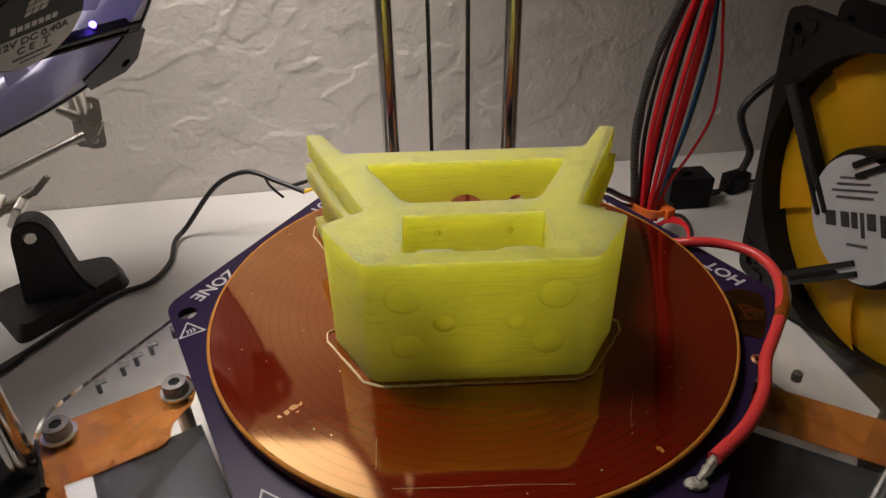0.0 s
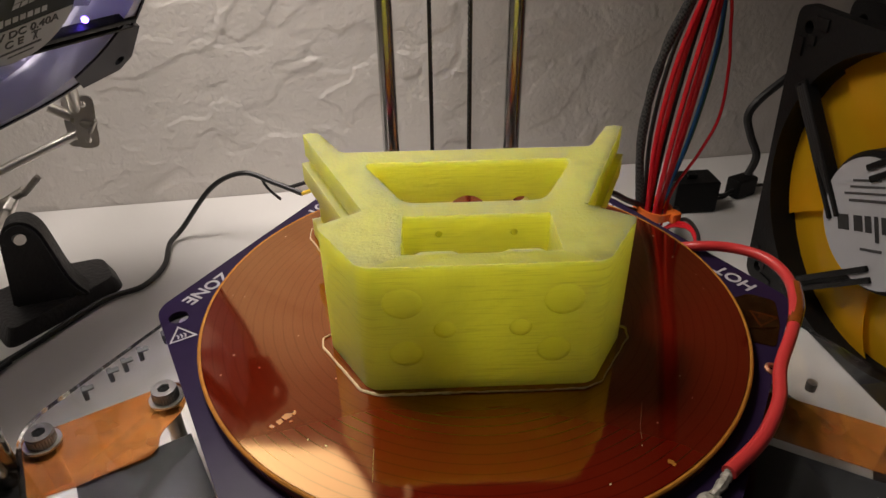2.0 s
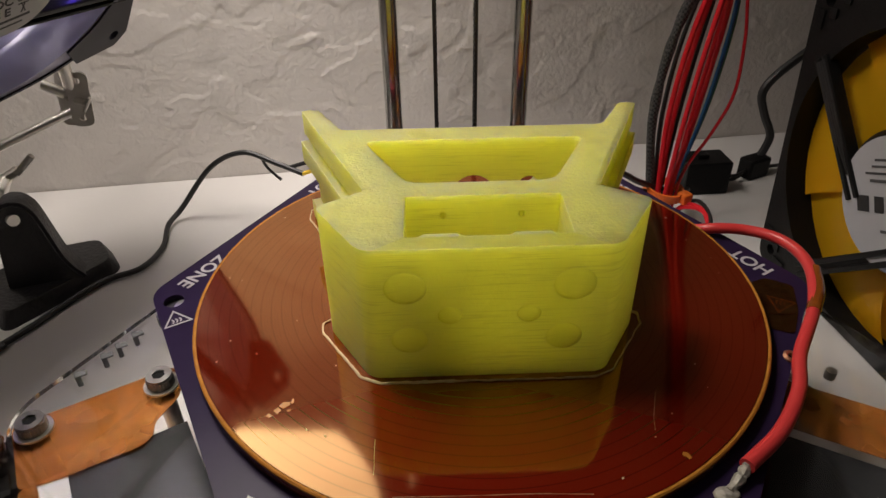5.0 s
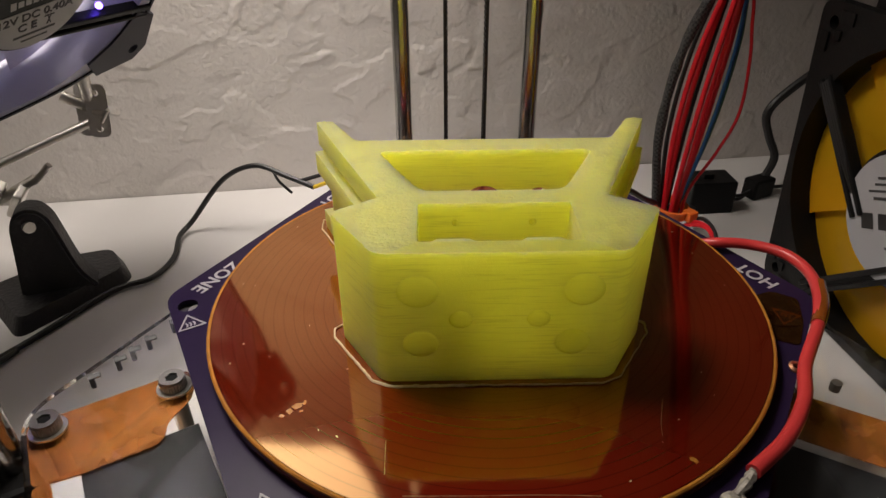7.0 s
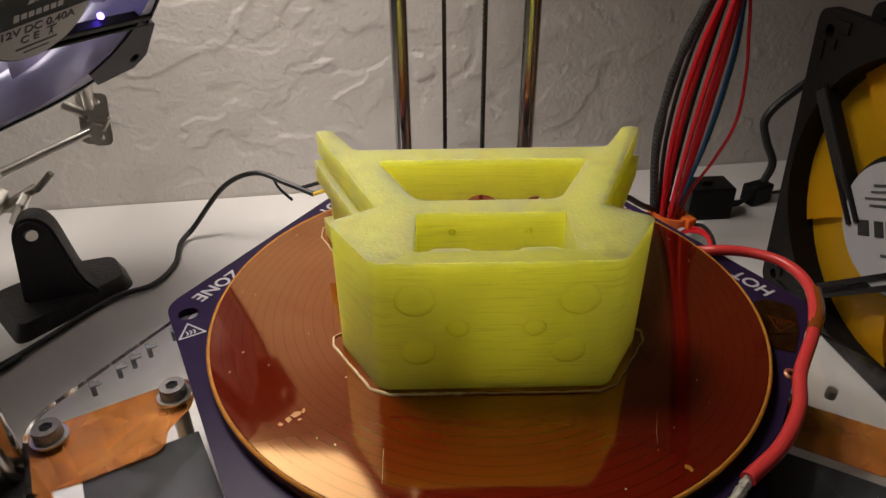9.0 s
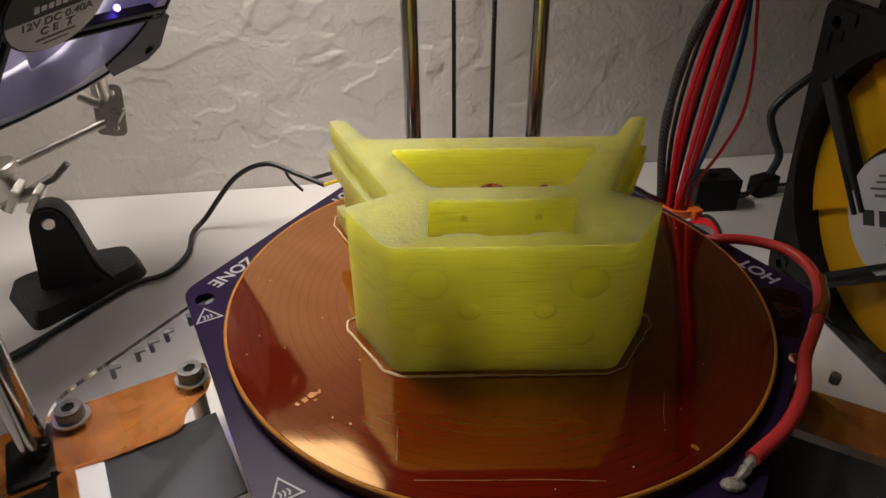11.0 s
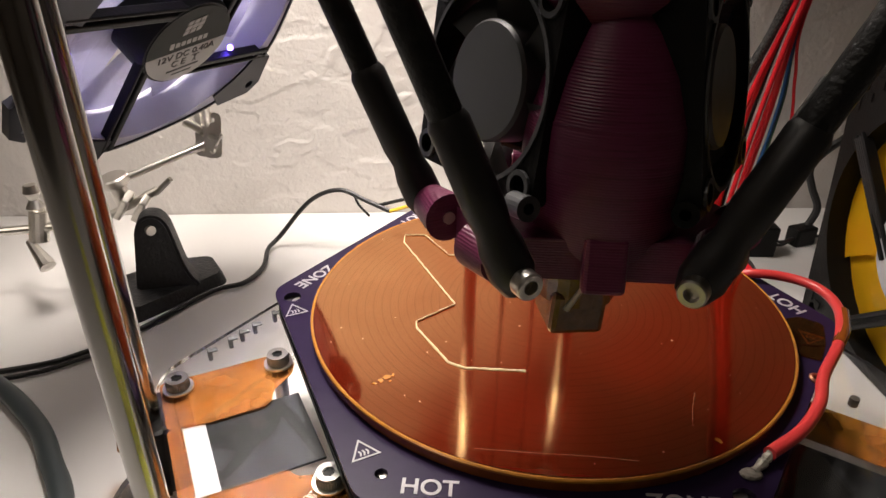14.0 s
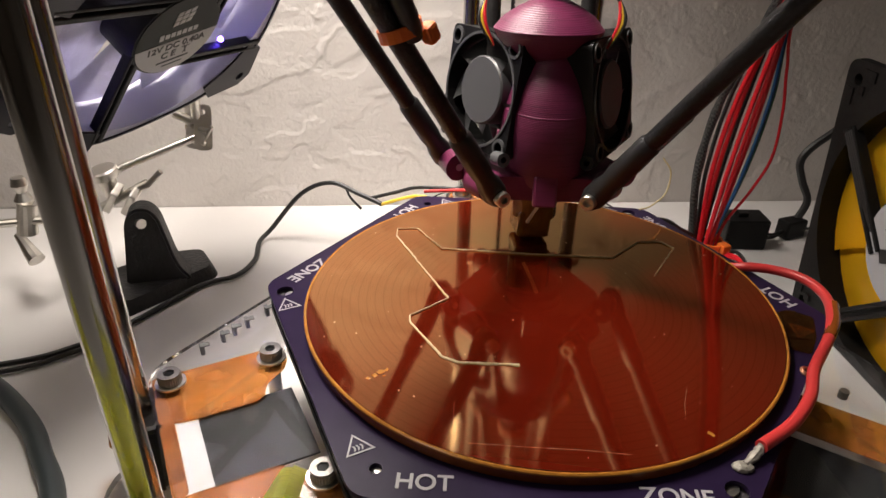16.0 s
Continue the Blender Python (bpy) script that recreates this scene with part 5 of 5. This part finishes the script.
    cable("thick_cord", [(-0.262, 0.020, TABLE + 0.004), (-0.2270, 0.0010, TABLE + 0.004), (-0.2010, -0.0180, TABLE + 0.004), (-0.1860, -0.0340, TABLE + 0.004), (-0.1650, -0.0620, TABLE + 0.004), (-0.140, -0.130, TABLE + 0.004)], 0.0042, material("slate_cord", (0.035, 0.045, 0.048), 0.45, vary=0.15, scale=90), "thick slate-grey cord on the desk", 14)
    cable("stray_strand", [(0.062, 0.088, 0.022), (0.066, 0.086, 0.016), (0.065, 0.084, 0.006), (0.058, 0.080, 0.0008), (0.052, 0.076, 0.0006)], 0.0004, SKIRT, "thin pale plastic strand on the bed edge", 6)
    ring = empty("rivet_pin", pose(0.104, -0.026, ACRYLIC), "small brass pin in the acrylic base", "pin")
    bm = bmesh.new()
    cyl(bm, 0.0016, 0.003, pose(0, 0, 0.0015), 14)
    part("pin", bm, SOLDER, ring)


BLUE_FAN = pose(-0.1479, 0.0628, 0.0767, 129.5, -6.9, 60.4)

room()
lamp()
printer_ob = printer()
heated_bed()
bracket_ob = bracket()
skirt_fixed = skirt(SKIRT_LINE, "skirt_line", "pale printed skirt line stuck to the bed")
skirt_loose = skirt(SKIRT_LOOSE, "skirt_line", "pale printed skirt line torn off with the bracket")
head_ob = print_head()
arm_obs = [(arm(i, *j), j) for i, j in enumerate(joint_places(HEAD["r"]))]
helping_hand()
blue_fan()
yellow_fan()
wiring()
small_clutter()


# ---- what moves ----
HEAD_ROWS = [
    (0.0, 0.0, 0.0, 0.330, 0), (9.9, 0.0, 0.0, 0.330, 0), (10.3, 0.0, 0.008, 0.262, 0), (10.8, 0.0004, 0.021, 0.163, 0), (11.1, 0.0004, 0.0246, 0.1014, 0), (11.2, 0.0, 0.0244, 0.0862, 0), (11.3, 0.0005, 0.0187, 0.0751, 0),
    (11.4, 0.0005, 0.0110, 0.0640, 0), (11.5, 0.0008, 0.0080, 0.0603, 0), (11.6, 0.0004, -0.0085, 0.0660, 0), (11.7, 0, -0.0275, 0.0703, -1), (11.8, 0, -0.0490, 0.0766, -2),
    (11.9, 0, -0.0700, 0.0854, -2), (12.0, 0.001, -0.0793, 0.0909, -2), (12.1, 0.0022, -0.0650, 0.0868, -3), (12.2, 0.003, -0.0535, 0.0866, -3.5), (12.3, 0.0025, -0.0410, 0.0865, -3),
    (12.4, 0.0004, -0.0288, 0.0878, -3.5), (12.5, 0.0006, -0.0145, 0.0905, -3), (12.6, 0, -0.0010, 0.0915, -1), (12.7, 0, 0.010, 0.0915, 0), (12.8, 0, 0.020, 0.0910, 0), (12.9, 0, 0.030, 0.0890, 0),
    (13.0, 0, 0.0395, 0.0862, 0), (13.1, 0, 0.0400, 0.0752, 0), (13.2, 0.0005, 0.0375, 0.0680, 0), (13.3, 0.0008, 0.0320, 0.0630, 0), (13.4, 0.0010, 0.0150, 0.0622, 0), (13.5, 0.0006, -0.0080, 0.0635, 0),
    (13.6, 0.0008, -0.0280, 0.0625, 0), (13.7, 0.0008, -0.0500, 0.0655, 0), (13.8, 0.0004, -0.0739, 0.0717, 0), (13.9, 0, -0.0752, 0.0685, 0), (14.0, 0, -0.0625, 0.0645, -1), (14.2, 0, -0.0400, 0.0560, -1),
    (14.4, 0, -0.0050, 0.0460, -1), (14.5, 0, 0.0030, 0.0470, -1), (14.8, 0, 0.0280, 0.0380, -1), (15.05, 0.0004, 0.0500, 0.0302, 0), (16.0, 0.0004, 0.0500, 0.0302, 0)]
PART_ROWS = [
    (0.0, 0, -0.0003, 0.0, 0, 0, 0), (11.45, 0, -0.0003, 0.0, 0, 0, 0), (11.5, 0, -0.0010, 0.0006, 0.9, 0, 0.2), (11.6, -0.0019, -0.0071, 0.0066, 8.7, 1.2, 1.4), (11.7, -0.0022, -0.0132, 0.0200, 31.2, 0.7, 3.0), (11.8, -0.0040, -0.0228, 0.0245, 41.2, 2.4, 5.6),
    (11.9, -0.0030, -0.0275, 0.0265, 47.5, 1.5, 4.0), (12.0, 0.0020, -0.0295, 0.0332, 76.2, -0.5, 0.0), (12.1, 0.0022, -0.0250, 0.0305, 58.4, 0.0, 0.2), (12.2, 0.0036, -0.0215, 0.0272, 49.1, 0.4, -0.4),
    (12.3, 0.0038, -0.0130, 0.0200, 33.5, 0.0, 0.2), (12.4, -0.0013, -0.0026, 0.0037, 4.8, -0.5, 0.9), (12.5, -0.0022, 0.0078, 0.0, 0, 0, 1.3), (13.2, -0.0024, 0.0071, 0.0, 0, 0, 1.3),
    (13.3, -0.0018, -0.0054, 0.0, 0.3, 0, 2.6), (13.4, 0.0015, -0.0233, 0.0, 0.2, 0, 12.7), (13.5, 0.0031, -0.0435, 0.0, 0.0, 0, 12.2), (13.6, 0.0047, -0.0605, -0.0030, 2.0, -0.4, 8.1),
    (13.7, 0.0060, -0.0697, -0.0016, 17.1, -1.0, 1.2), (13.8, -0.0008, -0.0560, -0.0043, 63.2, 3.7, 5.2), (13.9, -0.0764, -0.1334, -0.0429, 90, 2, 88), (14.0, -0.0600, -0.1850, -0.0300, 90, 2, 120), (14.2, -0.1000, -0.1780, -0.0245, 90, 0, 160),
    (14.4, -0.1150, -0.1500, -0.0245, 90, 0, 180), (14.6, -0.1150, -0.1465, -0.0245, 90, 0, 180), (16.0, -0.1150, -0.1465, -0.0245, 90, 0, 180)]


def motions():
    head_poses = [(t, pose(x, y, z, tilt, 0, 0)) for t, x, y, z, tilt in HEAD_ROWS]
    walk(head_ob, head_poses)
    for ob, (place, turn, sign) in arm_obs:
        x, y = spun((sign * HEAD["s"] / 2, REACH), turn)
        rows = []
        for t, m in head_poses:
            low = m @ place
            flat = Vector((x - low.x, y - low.y))
            high = Vector((x, y, low.z + math.sqrt(max(ARM ** 2 - flat.length_squared, 1e-6))))
            d = (high - low).normalized()
            side = Vector((*spun((1, 0), turn), 0))
            side = (side - d * side.dot(d)).normalized()
            r = Matrix.Identity(4)
            for i, v in enumerate((side, d.cross(side), d)):
                r.col[i][:3] = v
            r.translation = low
            rows.append((t, r))
        walk(ob, rows)
    walk(bracket_ob, [(t, pose(*row)) for t, *row in PART_ROWS])
    loose = [(t, pose(*row)) for t, *row in PART_ROWS if t >= 13.2]
    start = loose[0][1].inverted()
    tuck = Matrix.Translation((-0.012, 0.008, 0))
    walk(skirt_loose, [(0.0, Matrix()), (13.2, Matrix()), (13.3, loose[1][1] @ start)] + [(t, m @ start @ tuck) for t, m in loose[2:]])


motions()
